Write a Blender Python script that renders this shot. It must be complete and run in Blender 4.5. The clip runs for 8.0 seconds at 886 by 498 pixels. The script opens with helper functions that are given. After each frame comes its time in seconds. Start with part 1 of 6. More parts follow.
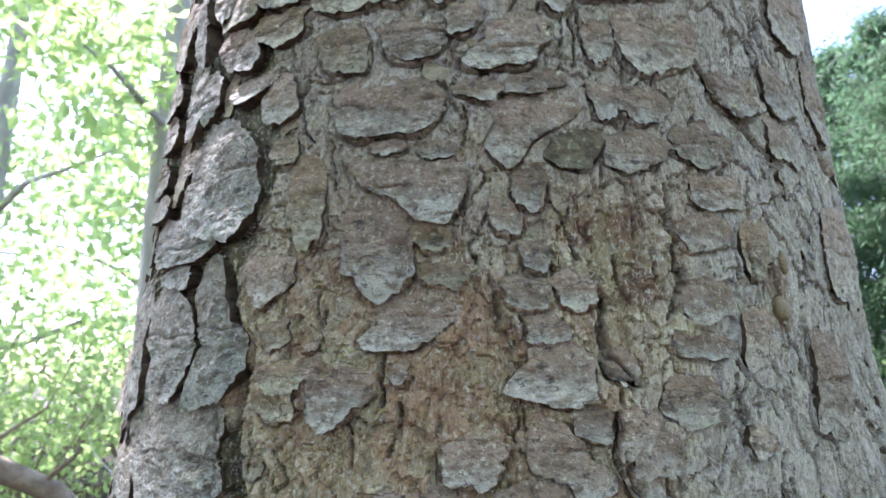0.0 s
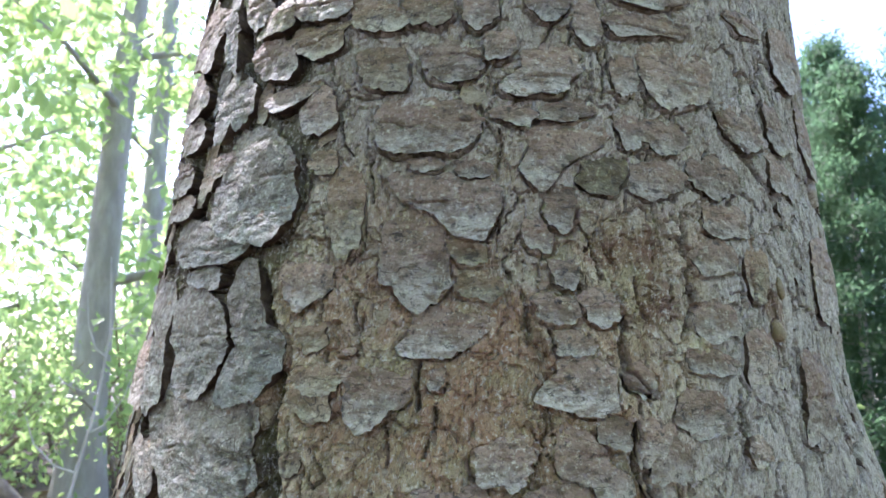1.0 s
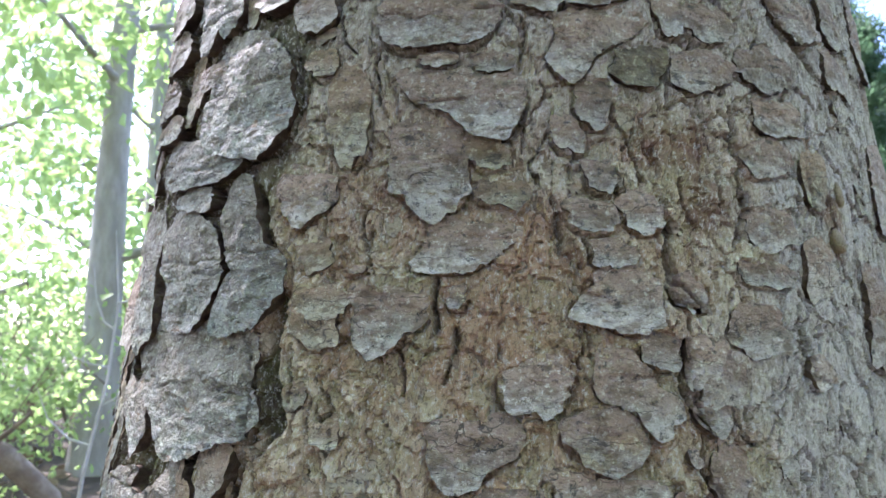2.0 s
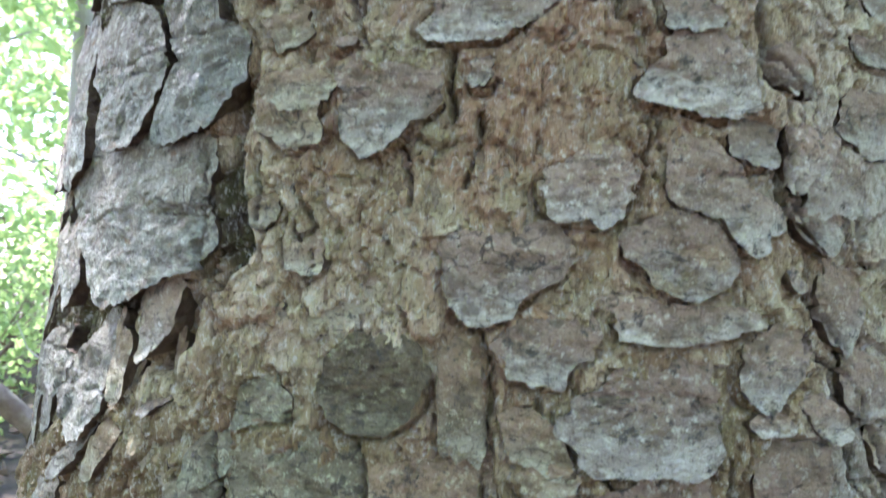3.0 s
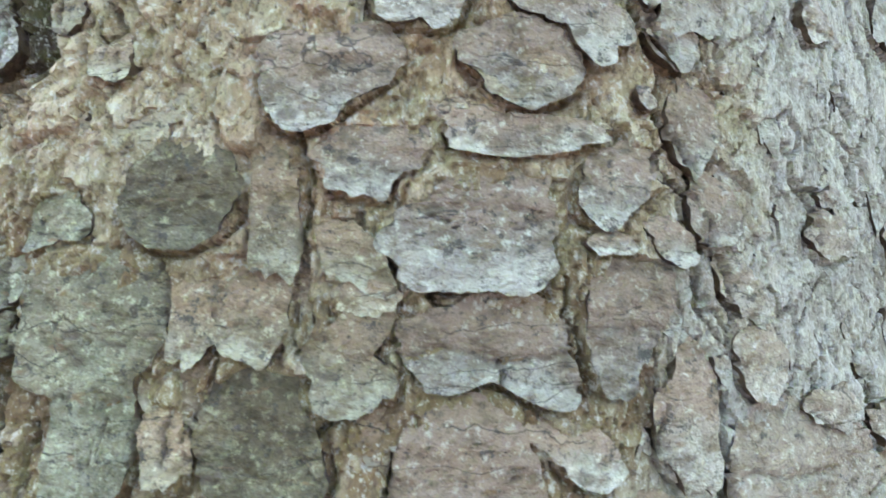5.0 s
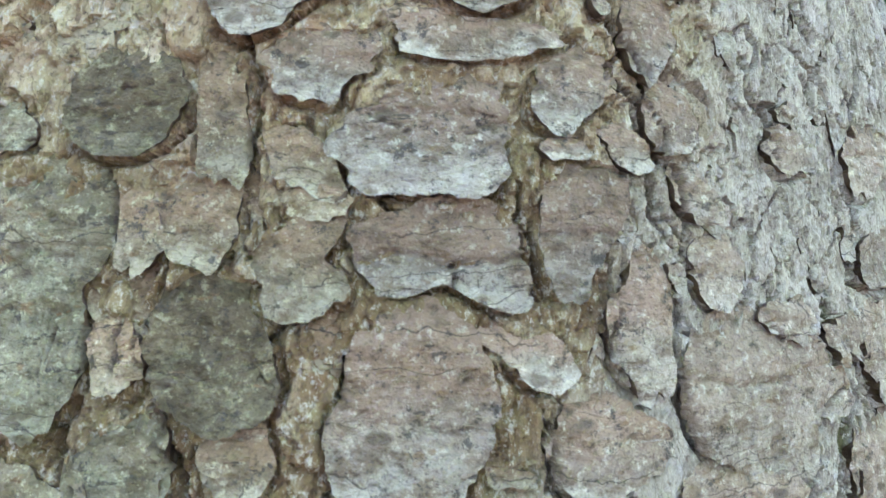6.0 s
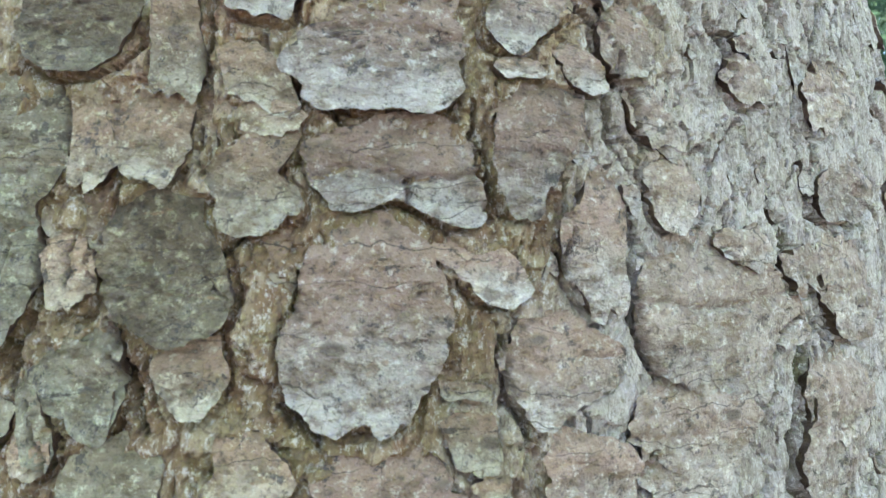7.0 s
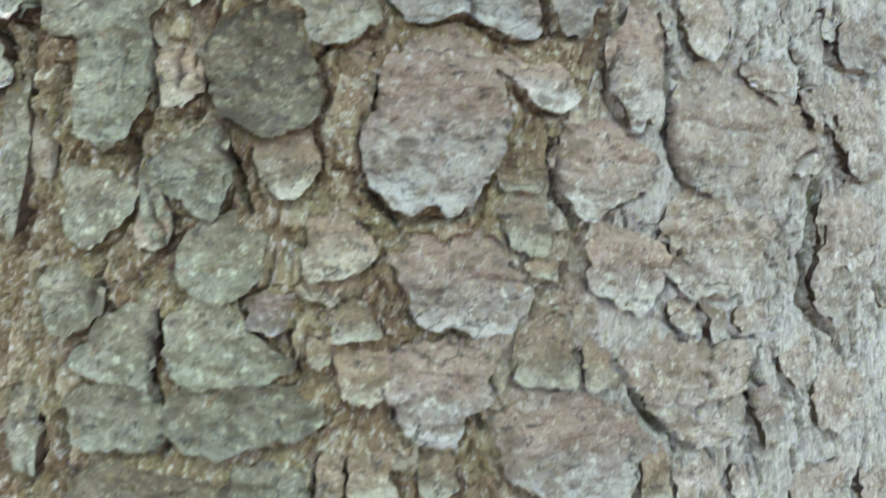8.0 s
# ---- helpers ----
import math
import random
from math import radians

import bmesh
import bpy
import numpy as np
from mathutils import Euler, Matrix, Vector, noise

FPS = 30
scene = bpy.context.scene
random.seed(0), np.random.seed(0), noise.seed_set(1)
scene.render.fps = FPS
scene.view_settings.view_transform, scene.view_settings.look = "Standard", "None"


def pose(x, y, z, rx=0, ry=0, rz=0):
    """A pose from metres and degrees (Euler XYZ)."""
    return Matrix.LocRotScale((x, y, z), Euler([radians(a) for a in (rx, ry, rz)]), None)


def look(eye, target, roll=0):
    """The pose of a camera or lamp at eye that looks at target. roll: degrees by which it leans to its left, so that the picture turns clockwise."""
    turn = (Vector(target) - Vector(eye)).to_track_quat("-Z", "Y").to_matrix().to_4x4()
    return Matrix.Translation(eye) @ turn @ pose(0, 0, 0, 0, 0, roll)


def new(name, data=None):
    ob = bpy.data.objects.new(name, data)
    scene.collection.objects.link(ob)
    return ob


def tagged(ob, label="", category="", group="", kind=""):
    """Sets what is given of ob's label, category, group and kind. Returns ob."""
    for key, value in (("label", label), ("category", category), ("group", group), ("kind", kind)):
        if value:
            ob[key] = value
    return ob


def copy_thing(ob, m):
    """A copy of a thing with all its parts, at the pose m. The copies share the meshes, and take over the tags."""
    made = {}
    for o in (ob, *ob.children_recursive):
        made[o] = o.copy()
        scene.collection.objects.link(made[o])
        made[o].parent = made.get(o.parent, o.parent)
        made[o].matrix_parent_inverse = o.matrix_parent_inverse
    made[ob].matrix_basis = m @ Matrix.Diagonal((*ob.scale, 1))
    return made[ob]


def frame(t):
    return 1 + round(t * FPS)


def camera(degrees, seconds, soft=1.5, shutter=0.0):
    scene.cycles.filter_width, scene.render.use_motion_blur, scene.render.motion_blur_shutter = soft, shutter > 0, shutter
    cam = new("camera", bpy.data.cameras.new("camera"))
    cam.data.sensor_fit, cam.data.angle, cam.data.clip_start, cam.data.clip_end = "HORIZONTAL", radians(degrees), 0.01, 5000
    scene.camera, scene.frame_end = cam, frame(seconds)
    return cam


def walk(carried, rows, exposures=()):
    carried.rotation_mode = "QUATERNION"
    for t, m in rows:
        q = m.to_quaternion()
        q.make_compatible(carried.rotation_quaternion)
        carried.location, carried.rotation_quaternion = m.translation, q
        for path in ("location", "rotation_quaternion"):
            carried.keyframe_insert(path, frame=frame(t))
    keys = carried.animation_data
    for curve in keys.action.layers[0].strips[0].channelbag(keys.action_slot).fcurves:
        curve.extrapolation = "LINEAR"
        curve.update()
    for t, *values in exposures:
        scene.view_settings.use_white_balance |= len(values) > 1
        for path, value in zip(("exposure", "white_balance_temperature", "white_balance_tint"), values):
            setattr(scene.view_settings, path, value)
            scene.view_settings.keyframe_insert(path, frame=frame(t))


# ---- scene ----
# The camera and its path, in metres and degrees: t, x, y, z, yaw, pitch, roll. The trunk's axis is the world's z axis.
cam = camera(65.0, 8.0, soft=1.4, shutter=0.3)
# the lens is focused on the bark, so the woods behind it are soft
cam.data.dof.use_dof, cam.data.dof.focus_distance, cam.data.dof.aperture_fstop = True, 0.19, 40.0
ROWS = [
    (0.0, -0.0227, -0.4069, 0.8464, 0.45, 10.92, -0.53),
    (0.5, -0.0425, -0.4220, 0.8508, -2.65, 11.40, -2.05),
    (1.0, -0.0515, -0.4211, 0.8485, -3.89, 10.87, -2.33),
    (1.2, -0.0533, -0.4163, 0.8439, -4.20, 9.87, -2.54),
    (2.3, -0.0527, -0.3726, 0.8287, -3.33, 8.05, -0.38),
    (2.5, -0.0546, -0.3582, 0.8236, -4.54, 7.35, -0.57),
    (3.0, -0.0569, -0.3340, 0.8019, -4.46, 3.32, -0.97),
    (3.5, -0.0497, -0.3246, 0.7876, -5.86, 2.08, -2.14),
    (4.0, -0.0396, -0.3235, 0.7825, -6.64, 1.99, -1.92),
    (4.5, -0.0343, -0.3231, 0.7748, -7.01, 1.63, -1.52),
    (5.0, -0.0280, -0.3227, 0.7692, -7.87, 1.74, -1.63),
    (5.2, -0.0230, -0.3224, 0.7652, -7.94, 1.27, -1.59),
    (6.3, -0.0192, -0.3235, 0.7513, -9.17, -0.02, -0.89),
    (6.5, -0.0167, -0.3243, 0.7478, -9.30, -0.22, -0.90),
    (7.0, -0.0144, -0.3249, 0.7429, -9.71, -1.15, -0.98),
    (7.5, -0.0145, -0.3354, 0.7344, -9.91, -2.55, -1.08),
    (8.0, -0.0267, -0.3453, 0.7158, -8.46, -6.11, -1.45),
]
walk(cam, [(t, pose(x, y, z, 90 + pitch, roll, yaw)) for t, x, y, z, yaw, pitch, roll in ROWS],
     exposures=[(0.0, 2.42, 5660, 30), (1.2, 2.30, 5660, 29), (2.5, 2.55, 5660, 31), (3.0, 2.66, 5600, 26), (3.5, 2.83, 5600, 26), (4.0, 3.22, 5600, 26), (4.5, 3.33, 5600, 26), (7.0, 3.28, 5810, 29), (8.0, 3.26, 5810, 28)])

# ---- light: a high sun behind the trunk to the left, open forest shade on the near side ----
SUN_ELEVATION, SUN_AZIMUTH = 50.0, -49.0
world = bpy.data.worlds.new("sky")
scene.world = world
world.use_nodes = True
sky = world.node_tree.nodes.new("ShaderNodeTexSky")
sky.sky_type, sky.sun_disc = "NISHITA", False
sky.sun_elevation, sky.sun_rotation = radians(SUN_ELEVATION), radians(SUN_AZIMUTH)
sky.air_density, sky.dust_density, sky.ozone_density = 1.0, 1.5, 1.0
world.node_tree.nodes["Background"].inputs["Strength"].default_value = 0.15
world.node_tree.links.new(sky.outputs[0], world.node_tree.nodes["Background"].inputs["Color"])
sun = new("sun", bpy.data.lights.new("sun", "SUN"))
sun.data.energy, sun.data.angle, sun.data.color = 4.5, radians(0.5), (1.0, 0.95, 0.86)
sun_way = Vector((math.sin(radians(SUN_AZIMUTH)) * math.cos(radians(SUN_ELEVATION)),
                  math.cos(radians(SUN_AZIMUTH)) * math.cos(radians(SUN_ELEVATION)), math.sin(radians(SUN_ELEVATION))))
sun.matrix_world = look(sun_way * 30, (0, 0, 0))


# ---- number helpers ----
def hash01(i, j, seed):
    n = (i.astype(np.int64) * 374761393 + j.astype(np.int64) * 668265263 + seed * 2147483647 + 1013904223) & 0xFFFFFFFF
    n = ((n ^ (n >> 13)) * 1274126177) & 0xFFFFFFFF
    n = ((n ^ (n >> 16)) * 2246822519) & 0xFFFFFFFF
    return ((n ^ (n >> 15)) & 0xFFFFFF) / float(0xFFFFFF)


def value_noise(x, y, seed=0):
    """Smooth noise from -1 to 1."""
    x, y = np.asarray(x, float), np.asarray(y, float)
    i, j = np.floor(x), np.floor(y)
    u, v = x - i, y - j
    u, v = u * u * u * (u * (u * 6 - 15) + 10), v * v * v * (v * (v * 6 - 15) + 10)
    a, b = hash01(i, j, seed), hash01(i + 1, j, seed)
    c, d = hash01(i, j + 1, seed), hash01(i + 1, j + 1, seed)
    return 2 * ((a + (b - a) * u) * (1 - v) + (c + (d - c) * u) * v) - 1


def fbm(x, y, seed=0, octaves=4):
    total, size = 0.0, 1.0
    for k in range(octaves):
        total = total + size * value_noise(x * 2 ** k + 17.3 * k, y * 2 ** k - 9.1 * k, seed + k)
        size *= 0.5
    return total


def cells(x, y, seed=0):
    """Cell noise: distance to the nearest seed point, gap to the second, the cell's random number, and the offset from its point."""
    i, j = np.floor(x), np.floor(y)
    first, second = np.full(x.shape, 9.0), np.full(x.shape, 9.0)
    number, away = np.zeros(x.shape), np.zeros(x.shape)
    for di in (-1, 0, 1):
        for dj in (-1, 0, 1):
            px = i + di + 0.1 + 0.8 * hash01(i + di, j + dj, seed)
            py = j + dj + 0.1 + 0.8 * hash01(i + di, j + dj, seed + 7)
            d = np.hypot(px - x, py - y)
            near = d < first
            second = np.where(near, first, np.minimum(second, d))
            number = np.where(near, hash01(i + di, j + dj, seed + 13), number)
            away = np.where(near, y - py, away)
            first = np.where(near, d, first)
    return first, second - first, number, away


def ramp(x, a, b):
    t = np.clip((x - a) / (b - a), 0, 1)
    return t * t * (3 - 2 * t)


# ---- materials ----
def material(name):
    m = bpy.data.materials.new(name)
    m.use_nodes = True
    return m, m.node_tree.nodes, m.node_tree.links, m.node_tree.nodes["Principled BSDF"]


def noise_node(nodes, links, scale, detail=4.0, rough=0.55, stretch=(1, 1, 1)):
    where, squeeze = nodes.new("ShaderNodeTexCoord"), nodes.new("ShaderNodeMapping")
    squeeze.inputs["Scale"].default_value = stretch
    n = nodes.new("ShaderNodeTexNoise")
    n.inputs["Scale"].default_value, n.inputs["Detail"].default_value, n.inputs["Roughness"].default_value = scale, detail, rough
    links.new(where.outputs["Object"], squeeze.inputs[0])
    links.new(squeeze.outputs[0], n.inputs["Vector"])
    return n.outputs[0]


def between(nodes, links, value, low, high):
    r = nodes.new("ShaderNodeMapRange")
    r.interpolation_type = "SMOOTHSTEP"
    r.inputs["From Min"].default_value, r.inputs["From Max"].default_value = low, high
    links.new(value, r.inputs["Value"])
    return r.outputs[0]


def blend(nodes, links, factor, a, b):
    """Mix of two colours; each is a tuple or a socket."""
    m = nodes.new("ShaderNodeMix")
    m.data_type = "RGBA"
    if isinstance(factor, float):
        m.inputs[0].default_value = factor
    else:
        links.new(factor, m.inputs[0])
    for socket, c in ((m.inputs[6], a), (m.inputs[7], b)):
        if isinstance(c, tuple):
            socket.default_value = (*c, 1)
        else:
            links.new(c, socket)
    return m.outputs[2]


def times(nodes, links, a, b):
    m = nodes.new("ShaderNodeMath")
    m.operation = "MULTIPLY"
    for socket, v in ((m.inputs[0], a), (m.inputs[1], b)):
        if isinstance(v, float):
            socket.default_value = v
        else:
            links.new(v, socket)
    return m.outputs[0]


def attribute(nodes, name):
    a = nodes.new("ShaderNodeAttribute")
    a.attribute_name = name
    return a.outputs["Fac"]


def relief(nodes, links, shader, layers):
    """Bump from (height socket, strength, metres) layers."""
    last = None
    for height, strength, size in layers:
        b = nodes.new("ShaderNodeBump")
        b.inputs["Strength"].default_value, b.inputs["Distance"].default_value = strength, size
        links.new(height, b.inputs["Height"])
        if last:
            links.new(last, b.inputs["Normal"])
        last = b.outputs[0]
    links.new(last, shader.inputs["Normal"])


def crackle(nodes, links, scale, stretch=(1, 1, 1), width=0.05):
    """Thin wandering lines, 1 on a line."""
    where, squeeze, warp, add = nodes.new("ShaderNodeTexCoord"), nodes.new("ShaderNodeMapping"), nodes.new("ShaderNodeTexNoise"), nodes.new("ShaderNodeVectorMath")
    squeeze.inputs["Scale"].default_value = stretch
    warp.inputs["Scale"].default_value, warp.inputs["Detail"].default_value = scale * 1.2, 4.0
    gain = nodes.new("ShaderNodeVectorMath")
    gain.operation = "SCALE"
    gain.inputs["Scale"].default_value = 0.9 / scale
    v = nodes.new("ShaderNodeTexVoronoi")
    v.feature = "DISTANCE_TO_EDGE"
    v.inputs["Scale"].default_value = scale
    links.new(where.outputs["Object"], squeeze.inputs[0])
    links.new(where.outputs["Object"], warp.inputs["Vector"])
    links.new(warp.outputs["Color"], gain.inputs[0])
    links.new(squeeze.outputs[0], add.inputs[0])
    links.new(gain.outputs[0], add.inputs[1])
    links.new(add.outputs[0], v.inputs["Vector"])
    return between(nodes, links, v.outputs["Distance"], width, 0.0)


def crater(nodes, links, scale, stretch):
    """Small scattered oval scars, 1 inside; about one cell in four has one."""
    where, squeeze, warp = nodes.new("ShaderNodeTexCoord"), nodes.new("ShaderNodeMapping"), nodes.new("ShaderNodeTexNoise")
    squeeze.inputs["Scale"].default_value = stretch
    v, pick, add, gain = nodes.new("ShaderNodeTexVoronoi"), nodes.new("ShaderNodeSeparateColor"), nodes.new("ShaderNodeVectorMath"), nodes.new("ShaderNodeVectorMath")
    warp.inputs["Scale"].default_value, warp.inputs["Detail"].default_value = scale * 2.5, 3.0
    gain.operation = "SCALE"
    gain.inputs["Scale"].default_value = 0.35 / scale
    v.inputs["Scale"].default_value = scale
    links.new(where.outputs["Object"], squeeze.inputs[0])
    links.new(where.outputs["Object"], warp.inputs["Vector"])
    links.new(warp.outputs["Color"], gain.inputs[0])
    links.new(squeeze.outputs[0], add.inputs[0])
    links.new(gain.outputs[0], add.inputs[1])
    links.new(add.outputs[0], v.inputs["Vector"])
    links.new(v.outputs["Color"], pick.inputs[0])
    return times(nodes, links, between(nodes, links, v.outputs["Distance"], 0.30, 0.16), between(nodes, links, pick.outputs[0], 0.74, 0.82))


def plate_material(name, tint, other, lichen, cover, bleach=1.0):
    """Weathered outer bark: two greys in patches, lichen film, black specks, buff scars, bleached margin, red-brown broken edges."""
    m, nodes, links, shader = material(name)
    c = blend(nodes, links, between(nodes, links, noise_node(nodes, links, 60, 6, 0.7), 0.40, 0.60), tint, other)
    patch = times(nodes, links, between(nodes, links, noise_node(nodes, links, 95, 7, 0.75), 0.60 - 0.25 * cover, 0.66 - 0.2 * cover), 0.8)
    c = blend(nodes, links, patch, c, lichen)
    c = blend(nodes, links, times(nodes, links, between(nodes, links, attribute(nodes, "flake"), 0.55, 0.95), 0.45), c, tuple(min(1.0, 1.5 * v) for v in tint))
    c = blend(nodes, links, times(nodes, links, between(nodes, links, attribute(nodes, "flake"), 0.42, 0.1), 0.5), c, tuple(0.55 * v for v in other))
    pale = times(nodes, links, between(nodes, links, noise_node(nodes, links, 430, 5, 0.75), 0.52, 0.66), 0.55)
    c = blend(nodes, links, pale, c, tuple(min(1.0, 1.7 * v) for v in lichen))
    young = times(nodes, links, between(nodes, links, attribute(nodes, "margin"), 0.62, 0.05), 0.72 * bleach)
    c = blend(nodes, links, young, c, (0.50 * tint[0] + 0.165, 0.48 * tint[1] + 0.087, 0.46 * tint[2] + 0.05))
    age_or_shade = times(nodes, links, between(nodes, links, attribute(nodes, "margin"), 0.55, 1.0), 0.7 * bleach)
    c = blend(nodes, links, age_or_shade, c, (min(0.66, 1.6 * lichen[0]), min(0.66, 1.62 * lichen[1]), min(0.66, 1.7 * lichen[2])))
    scar = times(nodes, links, between(nodes, links, noise_node(nodes, links, 125, 3, 0.6, (1, 1, 2.2)), 0.63, 0.70), 0.75)
    c = blend(nodes, links, scar, c, (0.24, 0.15, 0.08))
    mottle = noise_node(nodes, links, 150, 5, 0.65, (0.8, 0.8, 1.4))
    c = blend(nodes, links, times(nodes, links, between(nodes, links, mottle, 0.52, 0.36), 0.8), c, (0.68 * other[0], 0.60 * other[1], 0.50 * other[2]))
    grit = noise_node(nodes, links, 430, 6, 0.78)
    c = blend(nodes, links, times(nodes, links, between(nodes, links, grit, 0.46, 0.34), 0.7), c, tuple(0.3 * v for v in other))
    c = blend(nodes, links, times(nodes, links, between(nodes, links, grit, 0.54, 0.65), 0.6), c, tuple(min(0.7, 1.9 * v) for v in lichen))
    speck = times(nodes, links, between(nodes, links, noise_node(nodes, links, 210, 6, 0.8), 0.57, 0.63), 0.85)
    c = blend(nodes, links, speck, c, (0.07, 0.062, 0.052))
    line = times(nodes, links, times(nodes, links, between(nodes, links, noise_node(nodes, links, 120, 5, 0.7, (0.7, 0.7, 2.6)), 0.63 - 0.06 * cover, 0.67 - 0.06 * cover), between(nodes, links, noise_node(nodes, links, 50, 2), 0.46, 0.54)), 0.8)
    c = blend(nodes, links, line, c, (0.055, 0.045, 0.035))
    spots = crater(nodes, links, 105, (1, 1, 1.9))
    c = blend(nodes, links, times(nodes, links, spots, 0.75), c, (0.13, 0.10, 0.07))
    hair = times(nodes, links, times(nodes, links, crackle(nodes, links, 60, (0.10, 0.10, 1.7), 0.016), between(nodes, links, noise_node(nodes, links, 38, 3), 0.47, 0.56)), 0.8)
    c = blend(nodes, links, hair, c, (0.05, 0.04, 0.03))
    scale = times(nodes, links, crackle(nodes, links, 240, (1, 1, 1.7), 0.05), between(nodes, links, noise_node(nodes, links, 70, 4, 0.6), 0.42, 0.58))
    c = blend(nodes, links, times(nodes, links, scale, 0.4), c, tuple(0.4 * v for v in other))
    rim = blend(nodes, links, between(nodes, links, noise_node(nodes, links, 160), 0.4, 0.6), (0.085, 0.055, 0.037), (0.16, 0.112, 0.073))
    c = blend(nodes, links, attribute(nodes, "worn"), c, rim)
    info, hsv = nodes.new("ShaderNodeObjectInfo"), nodes.new("ShaderNodeHueSaturation")
    spread = nodes.new("ShaderNodeMapRange")
    spread.inputs["To Min"].default_value, spread.inputs["To Max"].default_value = 0.82, 1.14
    links.new(info.outputs["Random"], spread.inputs["Value"])
    links.new(spread.outputs[0], hsv.inputs["Value"])
    links.new(c, hsv.inputs["Color"])
    links.new(hsv.outputs[0], shader.inputs["Base Color"])
    shader.inputs["Roughness"].default_value = 0.66
    shader.inputs["Specular IOR Level"].default_value = 0.3
    relief(nodes, links, shader, [(scale, -0.7, 0.0009), (line, -0.8, 0.001), (hair, -0.8, 0.0012), (spots, -0.5, 0.001), (noise_node(nodes, links, 200, 5, 0.6, (1, 1, 1.5)), 0.85, 0.003), (noise_node(nodes, links, 700, 3, 0.6), 0.8, 0.0008)])
    return m


PLATE = {
    "grey": plate_material("bark_grey", (0.35, 0.285, 0.225), (0.265, 0.21, 0.16), (0.335, 0.305, 0.245), 0.3),
    "pale": plate_material("bark_pale", (0.37, 0.305, 0.245), (0.28, 0.225, 0.175), (0.385, 0.35, 0.29), 0.4),
    "lichen": plate_material("bark_lichen", (0.245, 0.227, 0.183), (0.18, 0.164, 0.128), (0.265, 0.266, 0.222), 0.6, 0.4),
    "mossy": plate_material("bark_green_film", (0.245, 0.222, 0.148), (0.175, 0.157, 0.10), (0.275, 0.268, 0.185), 0.5, 0.3),
    "ash": plate_material("bark_ash_grey", (0.385, 0.318, 0.25), (0.305, 0.245, 0.185), (0.385, 0.345, 0.28), 0.35, 0.5),
    "brown": plate_material("bark_brown", (0.315, 0.252, 0.17), (0.245, 0.195, 0.127), (0.315, 0.285, 0.20), 0.35),
    "chip": plate_material("bark_ochre_chips", (0.34, 0.26, 0.175), (0.27, 0.195, 0.125), (0.31, 0.265, 0.18), 0.2),
    "weathered": plate_material("bark_grey_chips", (0.395, 0.34, 0.275), (0.315, 0.265, 0.205), (0.40, 0.365, 0.30), 0.3),
    "dark": plate_material("bark_dark", (0.165, 0.132, 0.078), (0.105, 0.084, 0.05), (0.20, 0.183, 0.115), 0.3, 0.2),
}


